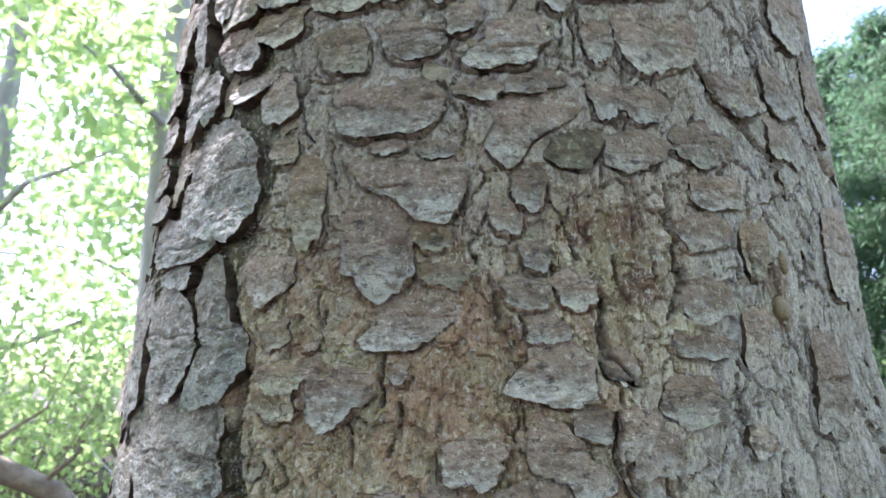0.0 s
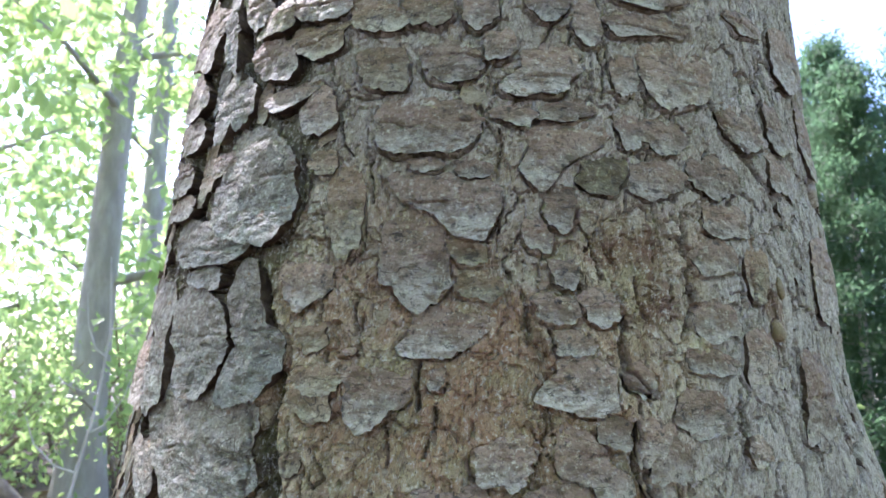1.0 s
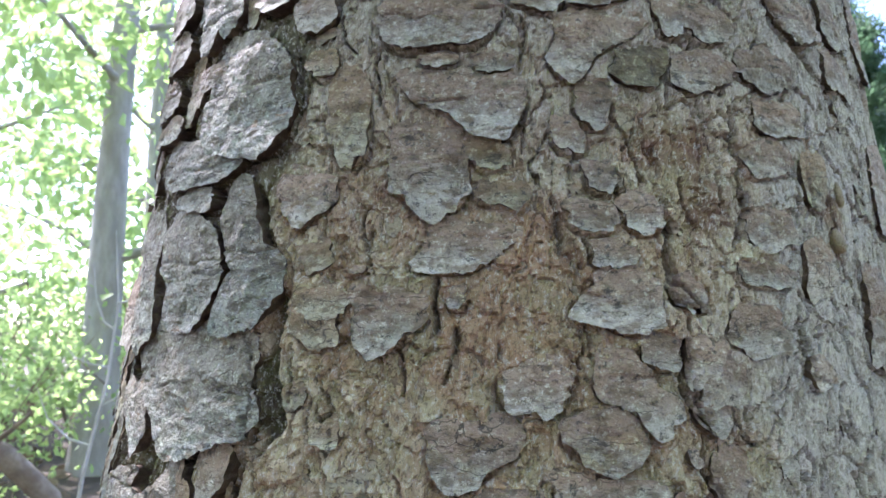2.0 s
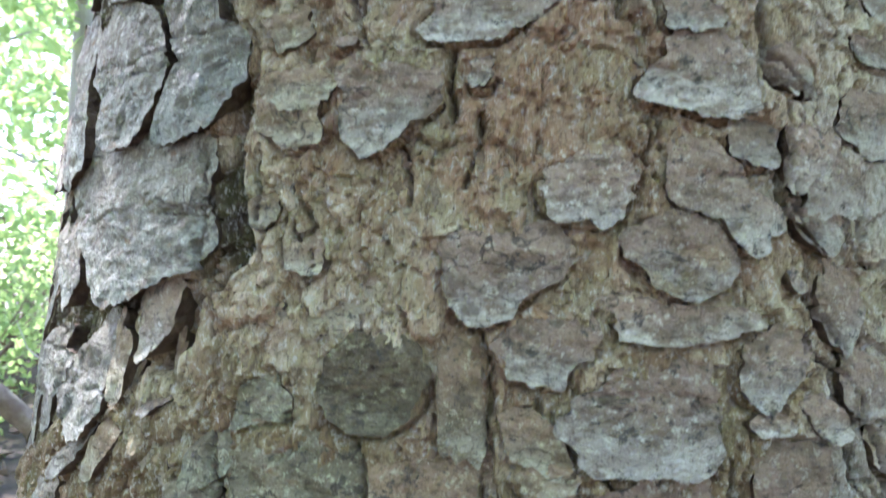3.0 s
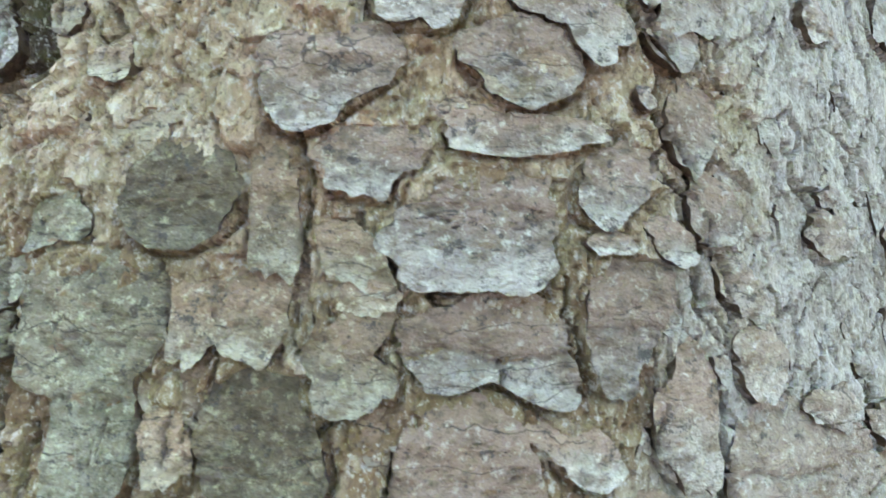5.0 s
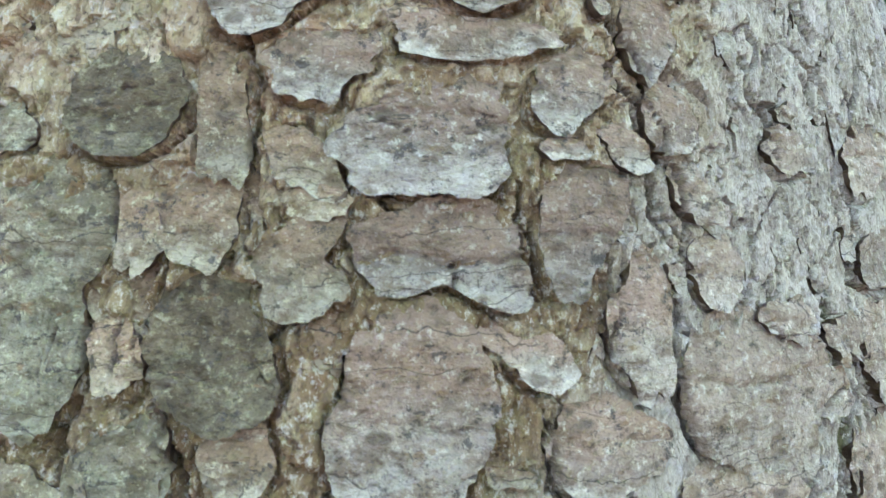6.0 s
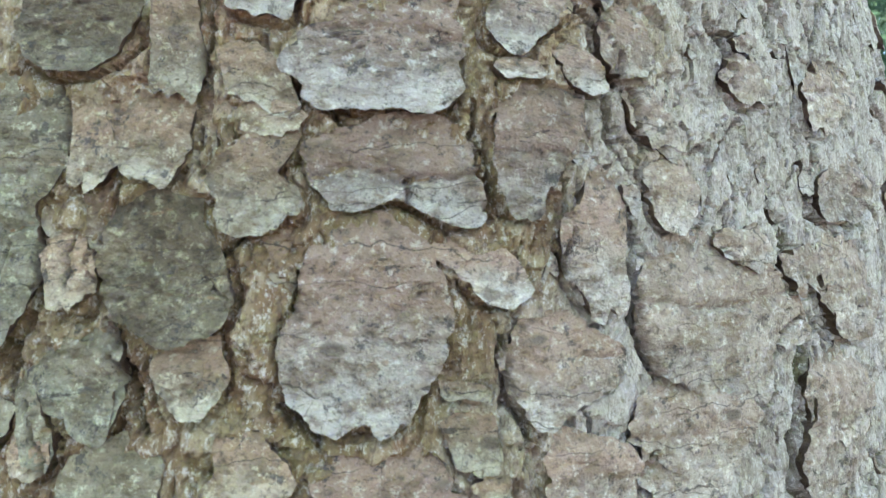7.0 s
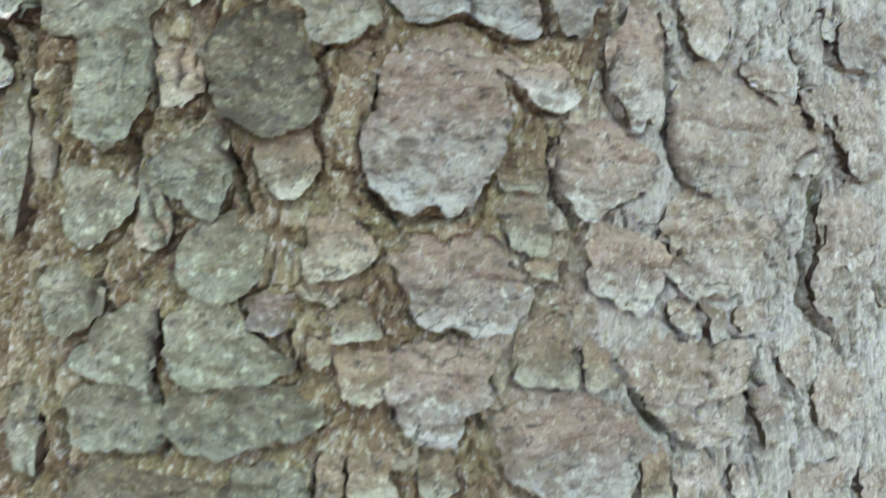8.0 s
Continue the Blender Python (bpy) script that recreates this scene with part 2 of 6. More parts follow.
def inner_material():
    """Flaking inner bark: ochre and buff flakes, red-brown fresh layers, grey weathered stretches."""
    m, nodes, links, shader = material("bark_inner")
    flake = attribute(nodes, "flake")
    c = blend(nodes, links, between(nodes, links, flake, 0.25, 0.8), (0.37, 0.285, 0.165), (0.69, 0.595, 0.42))
    c = blend(nodes, links, times(nodes, links, between(nodes, links, noise_node(nodes, links, 150, 6, 0.7, (1, 1, 0.5)), 0.42, 0.6), 0.6), c, (0.46, 0.365, 0.225))
    red = between(nodes, links, noise_node(nodes, links, 30, 5, 0.65), 0.46, 0.64)
    c = blend(nodes, links, times(nodes, links, red, 0.55), c, (0.37, 0.22, 0.14))
    c = blend(nodes, links, times(nodes, links, attribute(nodes, "fresh"), 0.85), c, (0.40, 0.235, 0.14))
    green = times(nodes, links, between(nodes, links, noise_node(nodes, links, 42, 5, 0.65), 0.48, 0.64), 0.5)
    c = blend(nodes, links, green, c, (0.35, 0.325, 0.18))
    aged = blend(nodes, links, between(nodes, links, noise_node(nodes, links, 70, 5, 0.7), 0.42, 0.6), (0.205, 0.125, 0.062), (0.24, 0.187, 0.085))
    aged = blend(nodes, links, times(nodes, links, between(nodes, links, flake, 0.55, 0.95), 0.7), aged, (0.42, 0.34, 0.22))
    c = blend(nodes, links, times(nodes, links, attribute(nodes, "aged"), 0.85), c, aged)
    grey = blend(nodes, links, between(nodes, links, flake, 0.2, 0.8), (0.31, 0.265, 0.21), (0.53, 0.475, 0.40))
    grey = blend(nodes, links, times(nodes, links, between(nodes, links, noise_node(nodes, links, 260, 6, 0.7), 0.42, 0.6), 0.6), grey, (0.46, 0.415, 0.36))
    c = blend(nodes, links, attribute(nodes, "weathered"), c, grey)
    # olive film in the cracks, and dark brown that paints their shade in
    age_or_shade = blend(nodes, links, between(nodes, links, noise_node(nodes, links, 60, 5, 0.65), 0.42, 0.58), (0.075, 0.055, 0.04), (0.115, 0.11, 0.045))
    c = blend(nodes, links, attribute(nodes, "film_and_shade"), c, age_or_shade)
    resin = blend(nodes, links, between(nodes, links, noise_node(nodes, links, 75, 5, 0.7), 0.4, 0.6), (0.19, 0.085, 0.05), (0.26, 0.19, 0.10))
    c = blend(nodes, links, attribute(nodes, "stain"), c, resin)
    grit = noise_node(nodes, links, 560, 5, 0.8, (1, 1, 0.7))
    c = blend(nodes, links, times(nodes, links, between(nodes, links, grit, 0.47, 0.36), 0.7), c, (0.15, 0.11, 0.08))
    crumb = times(nodes, links, between(nodes, links, grit, 0.52, 0.62), 0.75)
    c = blend(nodes, links, crumb, c, (0.64, 0.59, 0.50))
    speck = times(nodes, links, between(nodes, links, noise_node(nodes, links, 280, 5, 0.8), 0.60, 0.67), 0.7)
    c = blend(nodes, links, speck, c, (0.075, 0.05, 0.035))
    line = times(nodes, links, crackle(nodes, links, 120, (1.3, 1.3, 0.5), 0.03), 0.4)
    c = blend(nodes, links, line, c, (0.07, 0.04, 0.028))
    links.new(c, shader.inputs["Base Color"])
    shader.inputs["Roughness"].default_value = 0.82
    shader.inputs["Specular IOR Level"].default_value = 0.2
    relief(nodes, links, shader, [(line, -0.9, 0.0015), (noise_node(nodes, links, 230, 6, 0.7, (1, 1, 0.5)), 0.9, 0.003), (noise_node(nodes, links, 900, 3, 0.6), 0.6, 0.0007)])
    return m


INNER = inner_material()


def plain_material(name, a, b, scale, rough=0.8, bump=0.0, stretch=(1, 1, 1), through_light=None):
    m, nodes, links, shader = material(name)
    c = blend(nodes, links, between(nodes, links, noise_node(nodes, links, scale, 5, 0.6, stretch), 0.35, 0.65), a, b)
    fine = times(nodes, links, between(nodes, links, noise_node(nodes, links, scale * 7, 3, 0.6, stretch), 0.5, 0.75), 0.4)
    c = blend(nodes, links, fine, c, tuple(0.6 * v for v in a))
    links.new(c, shader.inputs["Base Color"])
    shader.inputs["Roughness"].default_value = rough
    if bump:
        relief(nodes, links, shader, [(noise_node(nodes, links, scale * 3, 5, 0.65, stretch), 0.7, bump)])
    if through_light:
        glow = nodes.new("ShaderNodeBsdfTranslucent")
        glow.inputs["Color"].default_value = (*through_light, 1)
        mix = nodes.new("ShaderNodeMixShader")
        mix.inputs[0].default_value = 0.5
        links.new(shader.outputs[0], mix.inputs[1])
        links.new(glow.outputs[0], mix.inputs[2])
        links.new(mix.outputs[0], nodes["Material Output"].inputs["Surface"])
    return m


GROUND = plain_material("forest_floor", (0.075, 0.055, 0.035), (0.045, 0.034, 0.022), 3.0, 0.95, 0.02)
LITTER = plain_material("dry_leaves", (0.31, 0.225, 0.14), (0.20, 0.14, 0.085), 9.0, 0.8)
LEAF = plain_material("green_leaves", (0.12, 0.21, 0.05), (0.09, 0.17, 0.04), 2.0, 0.5, 0, (1, 1, 1), (0.60, 0.80, 0.30))
NEEDLES = plain_material("conifer_needles", (0.045, 0.08, 0.03), (0.06, 0.11, 0.04), 4.0, 0.6, 0, (1, 1, 1), (0.13, 0.24, 0.12))
SMOOTH_BARK = plain_material("smooth_grey_bark", (0.44, 0.41, 0.37), (0.30, 0.275, 0.24), 9.0, 0.85, 0.01, (1, 1, 0.35))
DEAD_WOOD = plain_material("weathered_dead_wood", (0.30, 0.24, 0.17), (0.17, 0.12, 0.08), 14.0, 0.85, 0.008)
PALE_TWIG = plain_material("pale_bare_twigs", (0.55, 0.52, 0.48), (0.42, 0.39, 0.35), 20.0, 0.7)
RESIN = plain_material("amber_resin", (0.30, 0.22, 0.11), (0.20, 0.145, 0.07), 260.0, 0.55, 0.0015)


# ---- mesh helpers ----
def link_mesh(name, verts, faces, mat, parent=None, smooth=True, **values):
    me = bpy.data.meshes.new(name)
    me.from_pydata(verts, [], faces)
    me.materials.append(mat)
    if smooth:
        me.polygons.foreach_set("use_smooth", np.ones(len(me.polygons), bool))
    for key, array in values.items():
        me.attributes.new(key, "FLOAT", "POINT").data.foreach_set("value", np.asarray(array, np.float32))
    me.update()
    ob = new(name, me)
    ob.parent = parent
    return ob


def grid_faces(rows, cols, closed):
    """Quads of a grid of vertices, row by row; closed: the last column joins the first."""
    i, j = np.meshgrid(np.arange(rows - 1), np.arange(cols if closed else cols - 1), indexing="ij")
    k = (j + 1) % cols
    return np.stack([i * cols + j, i * cols + k, (i + 1) * cols + k, (i + 1) * cols + j], -1).reshape(-1, 4)


def tube(points, radii, sides=10, seed=0, rough=0.06):
    """Vertices and quads of a tapered, slightly uneven tube along points, capped by a small last ring."""
    pts = [Vector(p) for p in points]
    verts = []
    for k, p in enumerate(pts):
        way = (pts[min(k + 1, len(pts) - 1)] - pts[max(k - 1, 0)]).normalized()
        a = way.cross(Vector((0.31, 0.87, 0.23))).normalized()
        b = way.cross(a)
        for s in range(sides):
            w = 2 * math.pi * s / sides
            r = radii[k] * (1 + rough * noise.noise((math.cos(w) * 2 + seed, math.sin(w) * 2, k * 0.7)))
            verts.append(p + (a * math.cos(w) + b * math.sin(w)) * r)
    return np.array(verts), grid_faces(len(pts), sides, True)


def joined(pieces):
    verts, faces, n = [], [], 0
    for v, f in pieces:
        verts.append(v)
        faces.append(f + n)
        n += len(v)
    return np.concatenate(verts), np.concatenate(faces)


# ---- the ground ----
g = np.concatenate([-np.geomspace(300, 0.3, 60), np.geomspace(0.3, 300, 60)])
gx, gy = np.meshgrid(g, g)
gz = 0.05 * fbm(gx * 0.6, gy * 0.6, 3) * ramp(np.hypot(gx, gy), 0.2, 1.5) + 0.25 * value_noise(gx * 0.08, gy * 0.08, 5)
ground_low = float(0.25 * value_noise(np.array([0.0]), np.array([0.0]), 5)[0])
ground = link_mesh("ground", np.stack([gx, gy, gz - ground_low], -1).reshape(-1, 3), grid_faces(120, 120, False), GROUND)
tagged(ground, "brown forest floor of soil and leaf litter", "ground", kind="structure")


def floor_at(x, y):
    a, b = np.array([float(x)]), np.array([float(y)])
    return float((0.05 * fbm(a * 0.6, b * 0.6, 3) * ramp(np.hypot(a, b), 0.2, 1.5) + 0.25 * value_noise(a * 0.08, b * 0.08, 5))[0] - ground_low)


# ---- the trunk ----
# Bark places are given unrolled, in millimetres: s round the trunk (190 mm to the radian, 0 towards -y) and z the height.
PLATES, FISSURES = [], []


def plate(s, z, lift, tone, *reach):
    """A bark plate: its middle, how far its lower rim stands off, its colour, and its reach in sixteen directions, from the right and up over the top."""
    lift = lift * (1 - 0.55 * float(ramp(s, 38, 66) * ramp(z, 860, 800))) * (1 + 0.4 * float(ramp(z, 855, 905) * ramp(s, -100, -85)))
    reach = np.array(reach) * (1.03 + 0.11 * float(ramp(s, -92, -108)) + 0.09 * float(ramp(z, 735, 715) * ramp(s, -15, -35)))
    turn = np.arange(16) * math.pi / 8
    x, y = reach * np.cos(turn), reach * np.sin(turn)
    before, after, last = np.roll(reach, 1), np.roll(reach, -1), np.roll(reach, -2)
    u = np.arange(8)[None, :] / 8
    fine = 0.5 * (2 * reach[:, None] + (after - before)[:, None] * u + (2 * before - 5 * reach + 4 * after - last)[:, None] * u ** 2 + (3 * reach - before - 3 * after + last)[:, None] * u ** 3)
    PLATES.append((s, z, -x.min(), x.max(), y.max(), -y.min(), np.maximum(fine.ravel(), 0.6), 0.34 * lift + 0.014 * lift * lift, tone))


def fissure(width, depth, *points):
    FISSURES.append((width, depth, points))


plate(-198.7, 1011.2, 6, "grey", 31.2, 22.4, 18.5, 18.0, 16.5, 17.4, 22.1, 37.9, 33.8, 19.6, 14.8, 13.5, 14.4, 18.0, 28.3, 25.2)
plate(-156.9, 1002.4, 5, "lichen", 7.5, 7.0, 7.8, 10.4, 17.3, 20.0, 14.3, 10.1, 7.7, 7.0, 7.4, 9.4, 16.4, 24.1, 13.6, 9.6)
plate(-146.3, 962.7, 5, "lichen", 15.3, 13.5, 12.4, 13.3, 16.0, 17.8, 14.2, 11.5, 11.1, 12.6, 15.4, 18.4, 13.1, 12.2, 13.5, 15.6)
plate(-204.0, 982.9, 6, "grey", 20.6, 15.4, 12.4, 10.9, 11.3, 14.0, 22.8, 30.0, 21.8, 13.8, 11.3, 11.0, 12.6, 15.1, 23.0, 32.0)
plate(-195.4, 959.9, 6, "grey", 21.3, 11.3, 7.8, 6.8, 6.9, 8.3, 12.8, 38.8, 15.8, 11.0, 9.5, 9.5, 9.2, 10.6, 15.1, 26.8)
plate(-198.2, 938.0, 6, "grey", 20.7, 11.8, 7.9, 6.8, 6.8, 8.0, 12.1, 35.2, 16.5, 11.7, 10.2, 8.5, 8.4, 9.8, 14.3, 23.9)
plate(-192.0, 922.5, 6, "grey", 22.2, 8.9, 5.7, 4.8, 4.7, 5.4, 7.8, 19.2, 18.2, 10.8, 8.0, 6.4, 6.1, 6.8, 9.3, 19.3)
plate(-138.3, 1008.4, 5, "grey", 8.0, 7.2, 7.6, 9.5, 10.3, 11.9, 15.5, 9.1, 7.3, 6.9, 7.3, 8.2, 11.5, 13.0, 11.5, 10.9)
plate(-122.9, 996.5, 5, "brown", 8.0, 7.9, 9.2, 9.7, 7.0, 6.2, 6.5, 7.9, 8.8, 11.9, 8.5, 7.0, 6.5, 6.6, 8.1, 9.6)
plate(-122.0, 978.2, 6, "grey", 11.6, 9.4, 9.1, 8.8, 8.4, 9.3, 12.8, 14.4, 11.5, 9.4, 9.1, 8.7, 8.4, 9.6, 13.6, 14.1)
plate(-110.3, 959.0, 9, "pale", 11.0, 10.2, 6.2, 4.6, 4.2, 4.5, 5.8, 8.9, 10.5, 8.3, 7.8, 6.0, 5.2, 5.3, 5.7, 7.0)
plate(-92.8, 950.6, 4, "grey", 7.7, 8.2, 8.4, 9.6, 10.6, 9.3, 9.1, 7.9, 8.1, 8.7, 8.8, 9.8, 9.8, 9.6, 9.4, 8.5)
plate(-97.4, 982.4, 5, "brown", 12.1, 13.4, 8.6, 6.5, 6.2, 6.9, 9.4, 15.7, 12.5, 10.0, 7.9, 7.5, 8.3, 9.3, 10.3, 12.8)
plate(-99.6, 998.7, 4, "grey", 14.7, 9.7, 7.8, 7.5, 7.4, 8.1, 10.7, 16.6, 13.1, 10.0, 7.7, 7.1, 7.8, 8.8, 10.9, 15.5)
plate(-122.4, 922.3, 9, "lichen", 23.6, 21.0, 19.5, 20.6, 21.7, 26.1, 25.2, 20.5, 21.4, 23.0, 22.4, 21.4, 20.4, 22.9, 25.6, 25.1)
plate(-146.4, 935.6, 5, "grey", 7.6, 7.1, 7.8, 6.0, 5.5, 5.8, 7.5, 8.9, 7.4, 7.3, 6.4, 5.8, 6.1, 7.4, 7.3, 8.3)
plate(-151.9, 901.4, 6, "lichen", 28.0, 14.6, 11.0, 9.0, 8.6, 9.8, 13.6, 29.6, 25.9, 16.9, 12.2, 9.5, 8.9, 9.8, 13.0, 22.2)
plate(-144.7, 861.9, 9, "lichen", 21.7, 18.8, 16.9, 16.0, 17.7, 21.7, 26.7, 25.6, 18.3, 13.1, 15.5, 18.5, 21.4, 23.2, 23.7, 23.6)
plate(-112.3, 863.1, 9, "lichen", 14.8, 9.5, 10.6, 14.5, 24.4, 25.9, 20.4, 11.9, 7.8, 6.5, 8.5, 24.4, 22.8, 22.9, 20.6, 18.0)
plate(-184.9, 862.5, 7, "lichen", 11.7, 13.6, 18.7, 20.5, 22.4, 24.2, 31.4, 7.6, 7.0, 7.6, 10.0, 17.2, 27.1, 28.2, 25.9, 14.9)
plate(-204.2, 848.2, 7, "grey", 21.0, 17.0, 16.4, 15.4, 13.5, 13.9, 17.0, 26.4, 18.9, 16.7, 17.3, 14.6, 13.6, 14.9, 19.8, 20.6)
plate(-147.6, 886.9, 5, "lichen", 14.6, 8.7, 5.2, 4.1, 3.8, 4.2, 5.6, 11.0, 14.5, 6.9, 4.8, 4.2, 4.3, 5.0, 7.2, 13.9)
plate(-133.1, 821.5, 12, "lichen", 30.5, 31.2, 24.5, 19.4, 18.1, 19.7, 25.9, 40.1, 31.7, 24.1, 22.0, 23.5, 23.9, 21.3, 23.1, 32.9)
plate(-114.9, 794.8, 9, "grey", 8.1, 8.5, 7.9, 8.5, 10.3, 9.1, 9.4, 8.8, 7.2, 6.6, 7.3, 10.1, 10.2, 8.5, 7.8, 8.4)
plate(-173.3, 811.6, 9, "lichen", 12.6, 12.3, 10.2, 10.1, 10.2, 10.6, 13.2, 21.6, 11.2, 8.4, 7.6, 8.2, 10.8, 15.9, 14.0, 13.5)
plate(-53.0, 716.2, 7, "mossy", 6.2, 6.4, 7.4, 9.2, 7.7, 7.1, 6.1, 6.3, 9.0, 7.0, 6.2, 6.5, 8.2, 9.2, 6.8, 6.1)
plate(-34.9, 717.3, 1, "brown", 4.4, 4.6, 5.5, 6.7, 5.8, 5.9, 5.9, 4.7, 4.6, 4.8, 5.0, 6.2, 6.5, 6.1, 5.6, 4.5)
plate(-62.2, 706.9, 5, "mossy", 2.9, 2.6, 2.7, 3.4, 5.8, 9.2, 4.8, 3.3, 2.8, 2.8, 3.2, 3.9, 6.3, 7.8, 5.7, 3.7)
plate(81.7, 779.4, 3, "ash", 7.5, 6.5, 6.8, 8.2, 6.6, 6.3, 7.1, 7.2, 8.2, 7.8, 7.6, 6.4, 6.3, 6.0, 6.7, 9.2)
plate(158.3, 789.7, 4, "ash", 4.6, 4.9, 6.2, 5.6, 3.8, 3.2, 3.3, 3.9, 4.0, 1.6, 1.1, 1.0, 1.0, 1.2, 1.8, 6.7)
plate(121.1, 755.2, 4, "ash", 14.6, 11.4, 10.4, 11.1, 8.7, 8.1, 8.9, 11.9, 15.0, 13.0, 10.3, 7.9, 7.3, 7.9, 10.3, 13.8)
plate(165.2, 810.4, 3, "ash", 1.6, 1.8, 2.6, 5.7, 7.0, 3.2, 2.3, 2.0, 2.1, 2.4, 3.0, 4.9, 6.6, 3.4, 2.1, 1.7)
plate(-71.4, 989.9, 4, "brown", 11.2, 8.0, 6.9, 6.9, 8.3, 10.9, 13.4, 11.9, 10.0, 10.0, 8.1, 7.7, 8.5, 9.8, 11.6, 14.4)
plate(-0.9, 992.5, 4, "grey", 8.8, 9.4, 9.4, 7.0, 6.3, 6.6, 8.4, 9.6, 8.2, 8.3, 8.0, 8.3, 8.1, 7.9, 7.4, 7.6)
plate(44.1, 1001.4, 4, "grey", 16.1, 20.8, 8.2, 5.4, 4.5, 4.5, 5.2, 7.7, 20.3, 14.1, 9.4, 7.7, 6.7, 6.2, 6.7, 8.7)
plate(40.8, 987.9, 4, "grey", 20.0, 12.3, 7.0, 5.5, 5.2, 5.7, 7.6, 11.3, 17.1, 16.1, 8.4, 6.1, 5.2, 5.2, 6.2, 9.3)
plate(-38.9, 967.8, 5, "grey", 13.2, 12.0, 11.6, 9.9, 9.3, 10.2, 11.2, 13.7, 12.3, 11.6, 11.4, 10.2, 10.3, 10.2, 10.7, 12.4)
plate(-66.9, 966.6, 3, "brown", 10.3, 10.3, 11.0, 9.0, 8.7, 9.9, 14.0, 11.5, 9.5, 9.4, 10.9, 9.8, 9.4, 10.5, 13.2, 11.5)
plate(-2.5, 964.0, 6, "grey", 13.7, 15.2, 15.0, 14.0, 11.9, 11.1, 11.4, 9.3, 8.9, 19.0, 15.4, 11.2, 10.6, 11.9, 11.7, 10.6)
plate(-13.6, 945.7, 5, "grey", 7.3, 6.7, 5.3, 5.1, 4.7, 4.7, 5.5, 8.0, 8.8, 5.7, 4.3, 4.0, 4.1, 5.1, 8.4, 7.3)
plate(-47.8, 942.0, 5, "grey", 20.6, 20.2, 14.5, 12.2, 11.5, 12.7, 16.6, 21.6, 18.6, 18.7, 17.0, 13.3, 10.9, 12.4, 16.7, 19.1)
plate(-50.1, 945.9, 3, "grey", 6.7, 7.1, 7.2, 5.7, 5.4, 5.9, 8.0, 7.2, 6.2, 6.2, 6.9, 6.4, 7.0, 6.4, 6.4, 7.4)
plate(-37.3, 913.1, 8, "pale", 19.0, 15.8, 9.3, 9.3, 11.5, 10.3, 13.5, 24.6, 17.5, 11.7, 8.1, 8.5, 11.4, 15.6, 18.7, 18.7)
plate(-46.7, 926.0, 4, "grey", 6.2, 5.3, 4.0, 3.7, 3.6, 3.7, 4.5, 7.2, 6.1, 4.9, 4.0, 3.8, 3.8, 3.9, 4.7, 6.2)
plate(-48.6, 892.0, 6, "grey", 11.7, 11.9, 14.3, 15.9, 15.7, 17.2, 18.0, 13.3, 12.3, 12.8, 14.1, 14.3, 17.0, 18.6, 17.1, 13.5)
plate(-36.1, 865.9, 4, "pale", 14.0, 18.4, 12.5, 9.5, 8.2, 8.5, 10.5, 12.0, 11.3, 17.0, 13.5, 10.2, 9.1, 8.9, 8.7, 9.9)
plate(-76.3, 909.1, 4, "brown", 7.1, 7.6, 9.7, 12.6, 16.6, 16.7, 10.6, 7.6, 7.0, 7.6, 9.1, 11.6, 17.0, 16.2, 10.2, 7.8)
plate(-90.7, 883.1, 4, "grey", 11.5, 10.3, 7.9, 7.4, 8.0, 10.5, 12.6, 11.6, 9.2, 8.3, 8.0, 9.1, 11.4, 10.2, 9.8, 11.1)
plate(4.4, 933.9, 4, "grey", 13.1, 18.6, 17.6, 11.4, 9.5, 9.4, 10.6, 13.4, 11.5, 14.8, 17.7, 17.2, 8.6, 7.0, 6.7, 8.4)
plate(20.3, 924.3, 5, "dark", 8.6, 9.3, 10.0, 7.8, 7.2, 6.8, 7.5, 8.3, 8.5, 10.3, 8.6, 7.8, 7.6, 8.5, 7.2, 7.3)
plate(3.5, 910.9, 4, "grey", 5.7, 6.4, 7.4, 9.0, 8.6, 8.8, 7.7, 6.2, 6.0, 6.7, 7.0, 8.3, 8.9, 9.4, 7.3, 5.9)
plate(-4.8, 899.8, 3, "grey", 6.0, 5.1, 5.1, 6.0, 7.3, 6.9, 7.7, 6.2, 5.5, 5.3, 5.3, 6.2, 6.5, 7.4, 7.4, 6.1)
plate(5.0, 887.1, 3, "grey", 5.7, 5.4, 6.0, 5.2, 5.0, 5.7, 7.8, 5.6, 4.8, 4.8, 5.7, 5.5, 6.0, 6.5, 5.5, 5.5)
plate(17.5, 876.1, 4, "grey", 7.2, 7.2, 6.8, 6.3, 6.9, 8.2, 8.0, 9.1, 7.2, 6.6, 7.1, 6.8, 7.4, 7.5, 8.0, 8.5)
plate(1.8, 874.5, 3, "grey", 7.4, 7.7, 6.9, 6.1, 6.2, 7.4, 7.6, 9.1, 7.6, 7.5, 6.9, 6.3, 6.3, 6.6, 8.2, 8.3)
plate(-26.0, 881.5, 2, "brown", 7.9, 7.3, 8.0, 6.0, 5.5, 5.9, 7.6, 8.9, 8.5, 8.1, 6.3, 5.5, 5.4, 6.2, 9.0, 8.9)
plate(-29.8, 893.8, 2, "brown", 7.0, 6.2, 5.5, 4.9, 5.1, 6.2, 9.9, 8.1, 7.0, 5.7, 5.6, 6.4, 5.8, 6.0, 7.4, 9.5)
plate(87.5, 952.7, 3, "grey", 12.4, 12.5, 10.0, 9.5, 10.6, 10.6, 11.4, 14.0, 12.2, 12.5, 10.6, 10.0, 9.5, 9.9, 12.1, 13.2)
